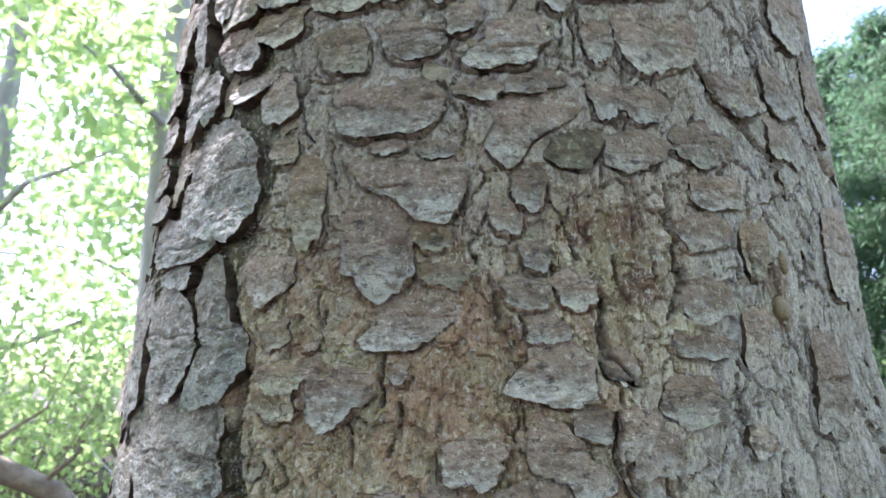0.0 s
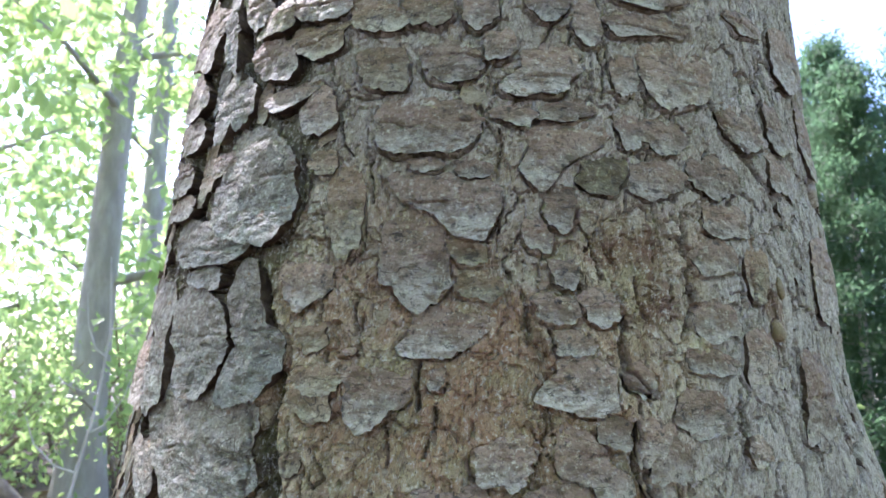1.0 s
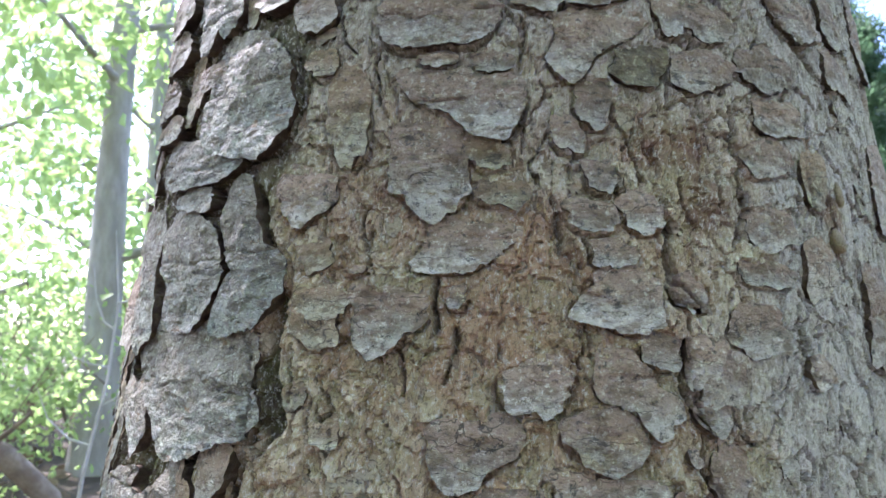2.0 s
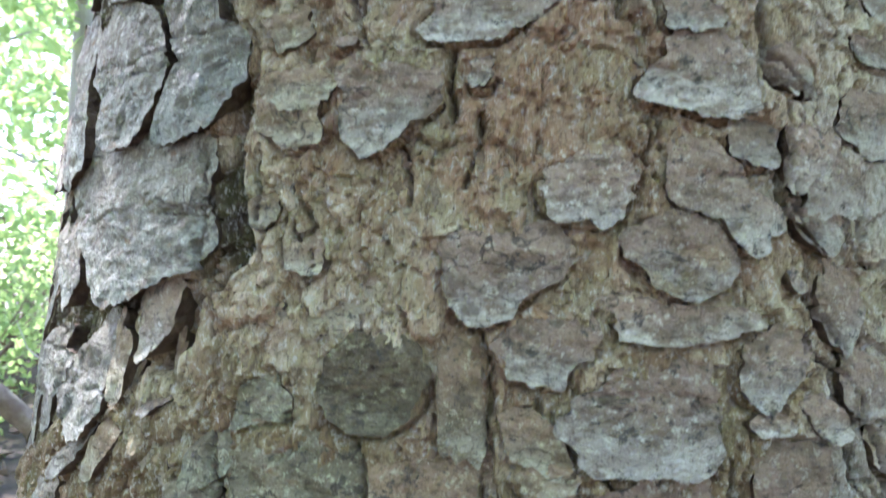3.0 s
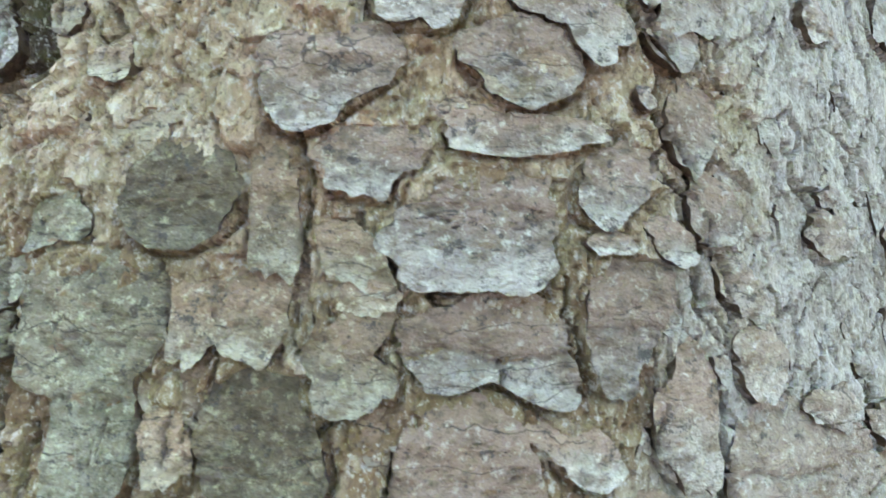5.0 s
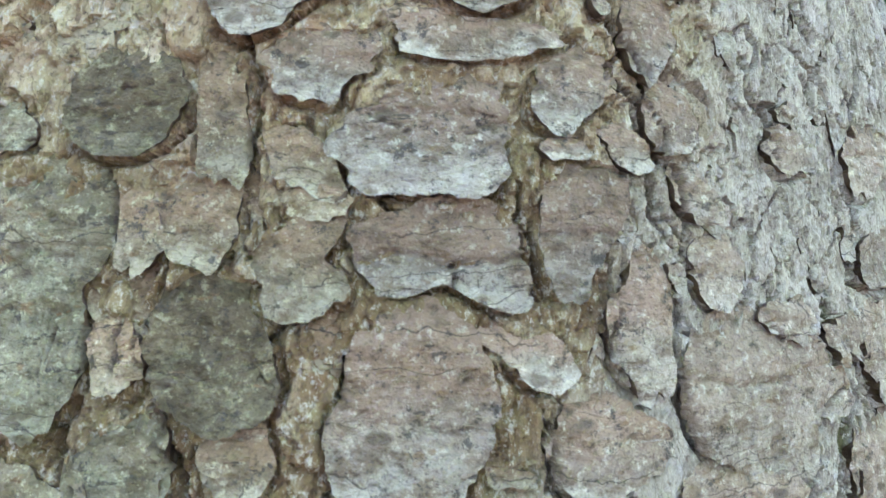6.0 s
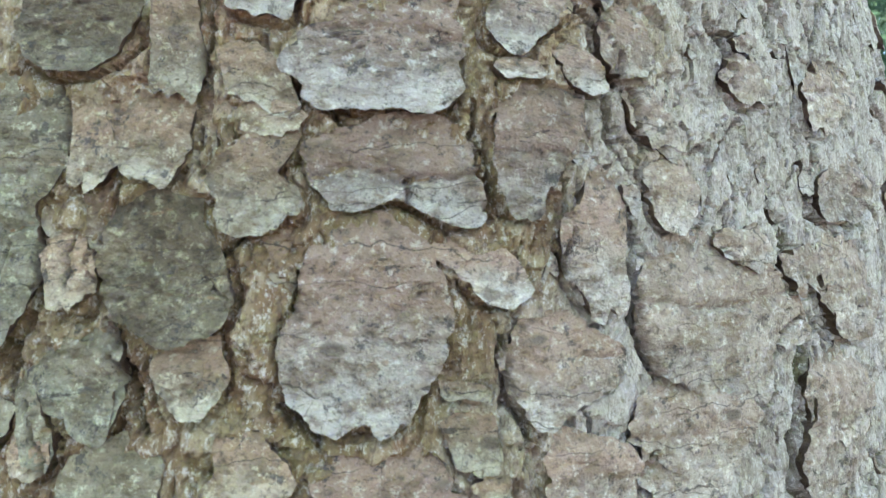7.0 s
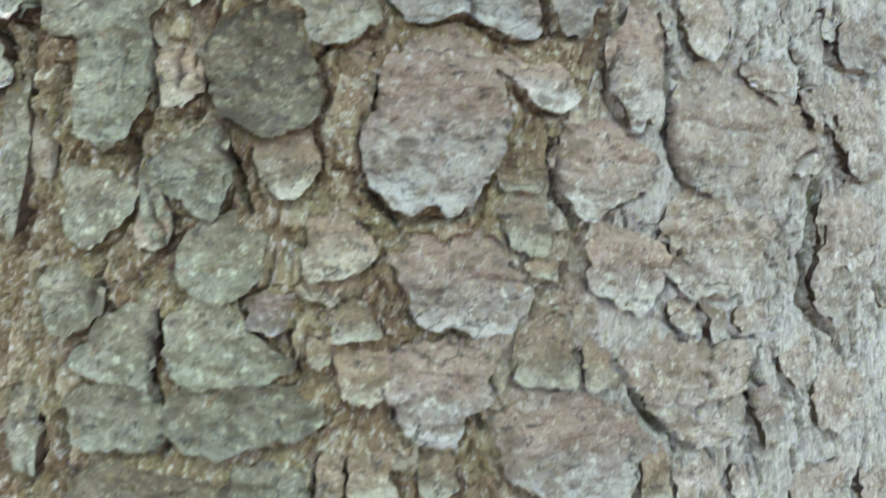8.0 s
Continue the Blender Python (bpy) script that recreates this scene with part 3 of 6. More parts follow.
plate(98.8, 1003.7, 3, "grey", 12.9, 14.2, 8.9, 7.4, 7.2, 6.9, 7.3, 9.3, 16.2, 12.3, 10.9, 7.7, 6.4, 6.4, 7.4, 10.7)
plate(150.7, 1005.5, 4, "grey", 24.7, 37.8, 22.4, 17.9, 14.4, 13.8, 15.5, 21.4, 29.9, 31.0, 26.4, 21.4, 16.5, 14.0, 14.0, 16.5)
plate(53.3, 968.8, 2, "grey", 16.5, 20.2, 17.1, 16.1, 14.1, 13.9, 16.0, 17.7, 15.9, 16.9, 18.0, 16.7, 15.4, 14.1, 15.0, 16.0)
plate(29.7, 965.4, 3, "grey", 5.9, 5.7, 6.6, 9.4, 9.3, 9.4, 7.2, 5.4, 4.9, 5.2, 6.7, 9.1, 10.8, 8.1, 6.5, 6.3)
plate(30.8, 943.1, 3, "grey", 6.3, 5.7, 6.0, 7.4, 7.5, 7.0, 7.6, 6.0, 5.0, 5.0, 5.8, 8.2, 7.9, 7.6, 6.0, 5.7)
plate(115.7, 939.5, 2, "grey", 9.9, 10.7, 11.7, 9.0, 8.3, 9.1, 11.9, 11.6, 10.0, 10.2, 11.5, 9.1, 8.7, 9.7, 13.2, 10.7)
plate(158.7, 902.2, 3, "grey", 32.9, 29.0, 29.7, 21.5, 17.8, 17.5, 20.3, 23.0, 23.8, 29.2, 30.3, 23.5, 17.0, 15.2, 15.9, 19.8)
plate(120.8, 849.2, 3, "grey", 14.3, 15.5, 20.3, 19.3, 17.4, 18.5, 14.6, 12.4, 12.4, 14.7, 20.7, 20.9, 19.1, 14.4, 13.1, 14.1)
plate(88.6, 895.5, 2, "brown", 6.1, 7.0, 9.7, 12.0, 11.3, 11.7, 7.9, 6.7, 6.7, 7.4, 8.5, 12.2, 12.1, 10.6, 7.8, 6.4)
plate(59.3, 859.5, 2, "grey", 12.1, 7.1, 5.7, 5.4, 6.0, 6.0, 7.0, 10.4, 10.1, 9.0, 6.3, 5.2, 5.0, 5.7, 7.0, 9.3)
plate(66.2, 897.3, 2, "grey", 12.3, 11.4, 9.1, 8.6, 6.9, 6.5, 7.1, 9.6, 12.3, 11.4, 10.8, 7.2, 6.1, 6.1, 7.2, 10.8)
plate(-49.3, 991.4, 4, "brown", 10.6, 8.8, 8.7, 8.3, 7.8, 8.5, 11.3, 11.6, 9.2, 8.8, 9.2, 8.1, 8.5, 10.3, 10.0, 11.4)
plate(-28.5, 989.7, 4, "grey", 7.0, 6.9, 8.1, 8.9, 8.0, 8.3, 8.9, 7.0, 6.6, 7.3, 8.2, 8.6, 9.2, 7.8, 7.8, 8.3)
plate(15.1, 985.4, 3, "grey", 5.3, 5.5, 6.8, 11.0, 9.7, 10.0, 7.0, 5.9, 5.9, 7.0, 7.3, 8.5, 10.4, 9.0, 8.4, 6.0)
plate(-19.0, 974.7, 4, "grey", 6.9, 6.2, 6.6, 8.4, 7.2, 6.3, 6.5, 6.5, 6.0, 6.4, 8.1, 7.3, 7.7, 6.6, 6.0, 6.3)
plate(6.5, 947.9, 3, "grey", 9.7, 10.5, 6.9, 4.6, 3.9, 3.9, 4.7, 7.0, 9.7, 11.2, 7.1, 5.6, 4.9, 4.4, 4.6, 5.8)
plate(-28.8, 924.2, 3, "grey", 7.5, 6.4, 4.5, 3.9, 4.0, 4.9, 5.7, 8.2, 7.4, 5.4, 4.8, 4.4, 4.1, 4.5, 6.0, 8.2)
plate(-87.6, 928.2, 3, "brown", 5.6, 5.5, 6.4, 6.5, 6.0, 6.4, 7.4, 6.5, 6.6, 5.9, 5.5, 5.9, 7.0, 6.5, 7.1, 6.8)
plate(45.1, 942.6, 3, "grey", 11.3, 10.1, 10.5, 7.7, 6.9, 7.2, 9.0, 10.7, 9.6, 10.2, 8.8, 8.9, 8.8, 7.5, 7.6, 9.0)
plate(68.8, 929.8, 2, "grey", 13.5, 10.7, 10.1, 10.3, 8.4, 8.1, 9.2, 12.9, 12.3, 13.1, 9.9, 8.9, 9.0, 8.3, 8.9, 11.6)
plate(41.4, 924.7, 2, "grey", 12.2, 11.7, 10.9, 7.5, 6.4, 6.5, 7.7, 10.7, 11.1, 12.3, 9.9, 9.4, 7.1, 6.5, 7.0, 9.0)
plate(73.9, 913.0, 2, "grey", 12.7, 11.6, 10.1, 7.1, 6.2, 6.3, 7.7, 12.1, 12.6, 11.8, 9.4, 7.8, 6.5, 6.4, 7.4, 10.8)
plate(54.9, 843.3, 2, "grey", 10.8, 10.2, 11.4, 9.4, 8.5, 9.1, 11.7, 10.3, 10.5, 12.5, 10.0, 9.5, 9.4, 8.7, 9.5, 12.4)
plate(83.9, 864.1, 2, "grey", 7.6, 8.3, 10.9, 11.5, 9.6, 9.5, 8.6, 8.0, 8.7, 9.4, 10.2, 12.3, 9.7, 9.2, 10.3, 8.2)
plate(40.7, 827.0, 2, "grey", 7.6, 7.8, 9.5, 8.2, 7.2, 7.4, 8.9, 8.5, 7.6, 8.0, 10.0, 8.0, 7.0, 7.3, 9.0, 8.7)
plate(64.4, 875.2, 2, "grey", 10.6, 10.1, 11.3, 8.6, 6.9, 6.6, 7.4, 10.3, 10.7, 11.9, 9.4, 8.9, 7.6, 7.0, 7.6, 9.9)
plate(120.5, 961.8, 3, "grey", 14.0, 12.5, 13.1, 13.4, 11.6, 11.8, 14.2, 14.6, 13.7, 13.4, 12.8, 14.4, 12.0, 11.3, 12.5, 16.8)
plate(171.9, 971.0, 3, "grey", 21.8, 23.8, 26.3, 18.8, 16.6, 17.1, 21.1, 20.9, 21.5, 23.1, 21.7, 24.0, 19.6, 16.7, 16.8, 19.8)
plate(7.7, 862.8, 3, "grey", 7.4, 5.9, 5.5, 5.4, 4.7, 4.8, 5.8, 7.2, 6.3, 6.5, 5.8, 5.0, 5.1, 5.0, 5.3, 6.6)
plate(-83.5, 862.8, 2, "brown", 6.8, 6.4, 7.1, 5.9, 5.1, 5.2, 6.3, 9.9, 7.0, 6.0, 6.0, 6.6, 5.6, 5.6, 6.6, 8.7)
plate(-81.4, 841.9, 2, "brown", 7.8, 7.8, 9.2, 9.5, 8.1, 8.3, 9.9, 9.2, 8.4, 8.6, 8.0, 8.8, 9.5, 8.8, 9.5, 9.2)
plate(-38.5, 849.9, 5, "grey", 4.5, 4.1, 4.4, 4.8, 4.4, 4.7, 5.8, 4.4, 4.0, 3.6, 3.9, 4.8, 5.1, 5.3, 4.2, 4.0)
plate(-59.7, 845.2, 8, "grey", 13.5, 13.5, 12.7, 11.1, 10.7, 11.6, 13.0, 12.9, 11.3, 11.4, 12.5, 13.7, 12.8, 10.5, 9.0, 12.0)
plate(-69.6, 857.5, 4, "grey", 3.8, 4.4, 3.0, 2.2, 1.9, 2.0, 2.4, 3.2, 3.5, 4.8, 3.1, 2.3, 1.9, 1.9, 2.1, 3.1)
plate(-15.4, 823.7, 6, "pale", 9.7, 11.1, 10.2, 9.3, 7.8, 7.6, 8.7, 10.5, 10.7, 10.4, 9.7, 8.5, 8.1, 9.2, 9.5, 9.3)
plate(-33.3, 806.2, 6, "grey", 13.3, 15.8, 13.9, 10.4, 8.9, 8.8, 10.2, 14.0, 11.8, 12.6, 13.8, 12.5, 10.5, 8.8, 8.5, 9.7)
plate(-23.9, 790.1, 6, "grey", 10.3, 11.4, 9.8, 8.0, 7.2, 6.9, 7.7, 9.1, 10.5, 9.9, 9.5, 8.5, 8.4, 8.7, 5.6, 7.1)
plate(4.6, 810.3, 6, "grey", 10.9, 10.4, 9.4, 8.3, 8.7, 8.8, 10.5, 12.1, 11.9, 8.7, 8.4, 8.7, 9.2, 9.5, 10.9, 11.0)
plate(2.4, 797.0, 1, "grey", 17.0, 7.3, 3.4, 2.7, 2.5, 2.7, 3.6, 15.3, 13.2, 10.9, 7.9, 6.0, 5.5, 6.0, 7.7, 11.3)
plate(-3.6, 777.6, 8, "pale", 13.4, 13.3, 18.8, 14.6, 13.0, 11.9, 10.8, 11.0, 17.8, 17.1, 14.9, 13.2, 12.0, 12.7, 15.6, 13.9)
plate(9.9, 850.1, 4, "pale", 11.3, 11.5, 11.8, 12.5, 11.7, 12.8, 10.9, 9.6, 10.9, 15.1, 12.6, 9.8, 10.4, 11.7, 12.5, 12.8)
plate(12.9, 824.1, 4, "grey", 7.9, 6.3, 6.5, 8.0, 11.0, 14.1, 15.1, 12.2, 10.9, 9.8, 7.1, 6.4, 6.9, 15.3, 15.2, 15.0)
plate(22.0, 835.0, 4, "grey", 5.5, 6.4, 6.0, 6.0, 5.9, 5.9, 6.9, 5.8, 5.3, 5.7, 5.7, 6.4, 6.3, 6.0, 6.6, 5.5)
plate(31.0, 852.1, 4, "grey", 4.9, 4.9, 5.8, 6.3, 5.6, 5.8, 6.1, 5.9, 5.8, 5.5, 5.8, 5.4, 5.9, 6.0, 6.7, 5.9)
plate(33.9, 834.0, 3, "grey", 6.8, 8.4, 9.2, 9.6, 8.8, 8.2, 7.5, 6.5, 6.0, 6.6, 8.5, 13.1, 8.5, 7.0, 6.5, 6.1)
plate(36.1, 817.8, 4, "grey", 6.7, 5.3, 5.0, 4.7, 4.6, 5.2, 7.4, 5.9, 5.2, 5.4, 4.9, 5.1, 6.0, 5.4, 5.5, 5.8)
plate(-81.3, 848.4, 2, "brown", 8.0, 7.0, 7.1, 5.7, 5.5, 6.3, 8.7, 8.2, 8.0, 6.6, 6.1, 6.3, 6.0, 6.7, 8.6, 7.9)
plate(-86.5, 819.6, 2, "brown", 3.9, 3.8, 4.4, 3.7, 3.6, 4.2, 4.1, 4.1, 4.8, 3.9, 3.7, 4.1, 3.7, 3.7, 4.3, 4.6)
plate(-59.0, 782.3, 8, "dark", 11.1, 11.7, 12.2, 11.1, 10.7, 11.0, 11.3, 11.3, 10.9, 11.1, 12.2, 11.7, 11.0, 10.9, 10.9, 11.1)
plate(-41.4, 779.0, 4, "brown", 4.8, 5.0, 6.6, 10.1, 12.6, 12.9, 7.1, 5.5, 5.1, 5.5, 6.7, 10.5, 12.1, 13.7, 8.1, 5.8)
plate(-26.4, 771.5, 2, "brown", 5.5, 5.1, 5.5, 5.6, 6.9, 8.4, 10.2, 6.9, 5.9, 5.8, 6.6, 5.6, 5.5, 8.0, 10.0, 7.2)
plate(22.6, 787.7, 5, "grey", 6.5, 8.7, 10.8, 9.5, 8.2, 6.8, 6.4, 6.3, 6.8, 8.8, 10.3, 9.9, 8.2, 6.9, 6.3, 5.9)
plate(-1.2, 755.5, 7, "grey", 14.1, 13.9, 12.3, 10.1, 8.6, 8.8, 11.2, 16.5, 16.2, 13.5, 11.0, 8.0, 6.7, 9.1, 15.4, 15.4)
plate(-42.9, 760.2, 4, "brown", 6.5, 6.8, 8.3, 7.3, 7.0, 7.1, 7.7, 6.8, 6.1, 6.3, 7.6, 7.6, 7.9, 7.3, 6.8, 6.4)
plate(-55.6, 759.1, 2, "brown", 5.0, 4.7, 5.3, 6.8, 8.5, 9.3, 5.2, 3.9, 3.6, 3.9, 5.1, 8.2, 9.3, 7.0, 6.0, 6.1)
plate(-74.9, 750.2, 8, "mossy", 12.4, 16.1, 19.6, 21.2, 22.1, 23.4, 21.0, 15.6, 13.6, 13.7, 9.0, 14.7, 29.8, 24.0, 15.2, 10.0)
plate(-99.2, 754.1, 6, "mossy", 7.9, 8.1, 6.0, 5.2, 5.2, 5.3, 5.9, 8.0, 7.9, 6.9, 6.2, 5.3, 5.3, 6.1, 6.1, 7.3)
plate(-83.6, 776.6, 3, "mossy", 7.5, 7.1, 5.7, 5.4, 5.9, 5.7, 5.9, 7.3, 6.7, 6.8, 8.3, 5.5, 4.6, 4.6, 5.3, 7.7)
plate(24.5, 761.3, 5, "grey", 8.3, 12.0, 13.3, 12.1, 11.8, 10.4, 9.4, 8.9, 9.2, 9.4, 10.9, 15.1, 12.9, 8.3, 6.9, 6.9)
plate(39.5, 800.7, 4, "grey", 6.1, 6.3, 7.7, 8.0, 9.8, 8.4, 8.4, 6.6, 5.9, 5.7, 6.4, 8.1, 10.3, 8.2, 6.9, 6.8)
plate(44.9, 782.9, 4, "grey", 8.4, 6.9, 6.8, 6.4, 7.0, 8.1, 8.1, 8.3, 6.8, 6.6, 6.7, 7.5, 7.6, 7.5, 7.4, 7.7)
plate(50.7, 768.2, 4, "ash", 4.3, 3.8, 3.8, 4.5, 6.2, 6.0, 6.7, 5.5, 4.5, 4.5, 4.3, 4.5, 5.6, 5.8, 6.9, 5.7)
plate(21.2, 775.6, 3, "grey", 4.1, 3.7, 2.7, 2.3, 2.1, 2.1, 2.4, 3.5, 4.4, 3.3, 3.0, 2.4, 2.1, 2.1, 2.6, 3.7)
plate(34.7, 776.6, 3, "grey", 4.2, 3.5, 3.4, 3.9, 4.6, 4.7, 5.5, 6.2, 4.2, 3.6, 3.7, 3.7, 3.9, 4.8, 6.2, 5.8)
plate(-24.8, 753.1, 3, "brown", 3.8, 3.7, 8.7, 12.7, 11.4, 7.8, 7.4, 7.7, 9.3, 8.1, 9.4, 10.2, 10.7, 10.2, 10.0, 7.1)
plate(4.4, 808.9, 2, "brown", 10.7, 10.7, 10.0, 8.1, 7.4, 7.9, 9.2, 12.0, 11.2, 9.1, 8.7, 8.4, 9.1, 9.2, 9.3, 9.6)
plate(-41.2, 737.2, 8, "dark", 11.1, 10.2, 10.4, 13.4, 14.7, 15.3, 13.2, 12.0, 11.4, 11.4, 12.0, 12.7, 13.4, 14.9, 14.6, 13.1)
plate(-30.7, 733.2, 3, "dark", 1.9, 1.8, 1.9, 2.5, 2.9, 3.6, 3.3, 2.3, 2.0, 2.1, 2.2, 2.3, 2.8, 3.7, 3.5, 2.5)
plate(-6.2, 726.5, 9, "grey", 13.5, 14.6, 16.9, 19.1, 18.8, 17.3, 15.0, 11.7, 13.8, 15.0, 17.6, 19.4, 18.6, 18.1, 14.1, 13.4)
plate(13.7, 737.2, 5, "grey", 6.4, 5.6, 6.1, 6.1, 5.9, 6.6, 8.7, 10.0, 6.3, 5.0, 4.8, 5.5, 6.7, 7.8, 8.9, 9.1)
plate(37.1, 742.4, 6, "grey", 5.5, 6.2, 8.7, 14.7, 13.2, 9.7, 8.3, 7.5, 7.2, 7.8, 9.4, 11.6, 13.8, 12.2, 7.5, 5.8)
plate(29.3, 718.6, 6, "grey", 12.6, 11.3, 9.3, 9.3, 10.8, 10.5, 11.9, 10.8, 10.4, 11.1, 11.3, 12.4, 9.3, 8.6, 9.4, 11.9)
plate(56.4, 752.9, 4, "ash", 7.6, 7.3, 6.9, 7.7, 9.6, 8.0, 8.0, 8.3, 6.9, 6.9, 7.5, 8.2, 8.5, 8.5, 8.4, 7.4)
plate(68.4, 726.4, 5, "ash", 23.1, 21.8, 17.5, 13.9, 16.7, 18.5, 20.9, 22.5, 21.1, 19.6, 17.7, 16.2, 16.8, 19.1, 21.9, 19.0)
plate(61.2, 704.2, 5, "ash", 18.8, 12.1, 8.4, 8.2, 9.4, 11.4, 13.7, 15.5, 15.3, 13.3, 11.5, 10.5, 10.8, 10.4, 11.7, 13.7)
plate(77.4, 742.3, 3, "ash", 8.9, 6.0, 5.1, 4.0, 3.5, 3.7, 4.6, 7.5, 8.9, 6.4, 4.2, 3.4, 3.3, 3.7, 5.2, 7.4)
plate(-57.5, 735.1, 3, "brown", 4.5, 4.4, 5.0, 6.2, 7.4, 7.2, 6.6, 5.1, 4.2, 4.1, 4.7, 6.7, 7.3, 7.9, 5.9, 5.3)
plate(117.0, 781.0, 4, "ash", 12.8, 13.7, 14.1, 10.5, 9.5, 10.2, 10.7, 10.3, 11.5, 12.5, 14.7, 12.5, 10.4, 8.6, 8.5, 9.8)
plate(122.7, 725.9, 4, "ash", 16.2, 12.8, 11.4, 11.2, 9.1, 8.7, 9.8, 13.6, 14.8, 13.8, 11.3, 9.1, 8.8, 9.9, 10.8, 11.9)
plate(100.3, 736.7, 4, "ash", 8.3, 8.2, 7.4, 7.7, 6.2, 6.0, 6.7, 9.2, 8.2, 7.2, 7.4, 7.0, 6.6, 7.2, 7.4, 7.3)
plate(115.7, 704.1, 4, "ash", 20.9, 13.7, 11.5, 11.4, 11.8, 12.2, 14.9, 17.5, 15.7, 15.2, 15.2, 12.1, 11.0, 11.6, 12.9, 16.0)
plate(157.8, 757.1, 3, "ash", 4.1, 4.6, 6.2, 13.4, 7.4, 5.8, 5.5, 6.1, 8.2, 7.1, 6.0, 5.9, 6.9, 10.2, 6.6, 4.4)
plate(80.3, 788.3, 2, "ash", 4.9, 5.1, 5.3, 3.3, 2.6, 2.5, 2.8, 3.9, 5.9, 4.8, 4.6, 3.7, 2.9, 2.8, 3.1, 4.2)
plate(-24.7, 764.1, 1, "brown", 6.9, 5.9, 4.9, 4.7, 5.4, 5.7, 5.0, 5.1, 6.2, 6.2, 5.7, 5.3, 4.5, 4.6, 5.3, 6.0)
plate(-54.4, 759.8, 1, "brown", 3.8, 3.8, 4.6, 7.1, 8.6, 10.0, 4.0, 2.7, 2.3, 2.6, 3.4, 6.9, 10.6, 6.1, 4.5, 4.1)
plate(-1.1, 693.7, 7, "grey", 12.7, 10.5, 11.2, 11.1, 10.6, 11.4, 13.9, 14.8, 11.8, 11.2, 12.0, 11.0, 10.8, 11.3, 13.0, 14.7)
plate(-5.3, 672.1, 6, "grey", 10.3, 10.9, 12.8, 9.9, 9.3, 10.2, 11.3, 12.4, 9.6, 9.5, 10.4, 11.2, 11.6, 10.8, 9.2, 10.4)
plate(16.7, 677.9, 5, "brown", 6.5, 7.2, 7.2, 8.1, 7.6, 7.3, 7.5, 7.3, 7.2, 6.9, 7.7, 7.2, 7.6, 7.6, 8.7, 6.8)
plate(22.8, 657.0, 6, "grey", 16.9, 14.6, 13.3, 12.0, 11.2, 11.8, 14.1, 17.9, 16.1, 14.1, 13.3, 11.9, 11.4, 13.0, 14.4, 15.5)
plate(35.7, 696.7, 5, "grey", 9.7, 9.3, 8.5, 8.5, 8.5, 10.0, 10.8, 11.2, 9.7, 9.5, 8.3, 8.1, 8.6, 10.8, 10.9, 10.5)
plate(59.5, 700.4, 5, "ash", 14.6, 15.4, 11.4, 10.3, 10.8, 13.0, 14.0, 14.6, 13.4, 13.9, 12.5, 11.8, 11.6, 13.5, 12.6, 12.8)
plate(50.7, 685.4, 4, "ash", 4.3, 3.8, 3.6, 4.1, 4.1, 4.2, 5.2, 4.8, 3.8, 3.6, 4.0, 3.7, 3.8, 4.7, 5.2, 4.4)
plate(60.5, 683.4, 3, "ash", 3.1, 3.4, 4.5, 4.1, 3.7, 4.0, 5.1, 3.6, 3.1, 3.1, 3.6, 4.8, 4.1, 4.2, 4.4, 3.4)
plate(53.2, 668.0, 7, "ash", 17.7, 17.7, 12.5, 10.1, 9.7, 10.9, 21.6, 19.9, 15.2, 12.3, 11.5, 12.5, 14.3, 16.6, 17.8, 17.3)
plate(113.2, 696.5, 5, "ash", 17.7, 18.4, 19.3, 22.2, 19.6, 20.2, 13.8, 11.8, 14.9, 20.8, 22.6, 20.7, 17.6, 15.6, 16.1, 17.0)
plate(111.2, 656.5, 4, "ash", 13.6, 12.5, 9.3, 8.5, 9.0, 10.6, 11.4, 14.6, 12.7, 11.9, 10.2, 10.3, 9.3, 9.8, 12.3, 12.2)
plate(77.9, 657.5, 3, "ash", 6.0, 6.0, 5.9, 6.9, 7.4, 7.3, 8.2, 6.3, 5.9, 5.7, 6.0, 7.6, 7.1, 7.8, 7.4, 6.1)
plate(90.2, 669.5, 3, "ash", 7.3, 6.9, 7.6, 7.2, 6.3, 6.6, 8.1, 8.2, 6.8, 6.6, 6.4, 6.5, 7.9, 8.0, 6.9, 7.1)
plate(93.9, 723.7, 3, "ash", 6.9, 6.5, 7.1, 5.2, 4.7, 5.0, 6.3, 9.2, 6.7, 6.0, 6.3, 5.9, 5.1, 5.2, 6.3, 8.7)
plate(-25.2, 701.2, 5, "brown", 8.2, 6.3, 5.9, 6.4, 7.2, 8.0, 8.1, 6.3, 5.9, 6.4, 7.4, 7.6, 7.1, 6.2, 6.4, 7.3)
plate(-36.6, 718.9, 3, "brown", 3.8, 4.1, 5.3, 4.1, 3.5, 3.6, 4.3, 4.3, 3.9, 4.2, 4.0, 4.3, 4.7, 3.8, 3.7, 4.1)
plate(-54.4, 716.9, 6, "mossy", 7.2, 7.7, 8.0, 9.6, 9.0, 9.5, 7.9, 7.8, 9.1, 8.0, 7.5, 7.9, 8.9, 10.7, 8.5, 7.9)
plate(-47.6, 697.7, 6, "mossy", 8.7, 9.3, 10.0, 8.7, 8.5, 8.1, 9.1, 8.6, 8.7, 9.8, 9.5, 8.8, 8.6, 8.4, 8.9, 8.6)
plate(-37.7, 686.9, 6, "grey", 4.6, 5.8, 4.9, 4.5, 4.8, 4.4, 4.6, 5.9, 4.7, 4.4, 4.6, 4.8, 5.5, 4.6, 4.7, 4.3)
plate(-82.0, 687.3, 5, "mossy", 8.0, 9.4, 7.8, 6.5, 6.2, 6.4, 7.7, 9.8, 7.8, 7.4, 8.3, 7.3, 7.4, 7.3, 7.2, 8.0)
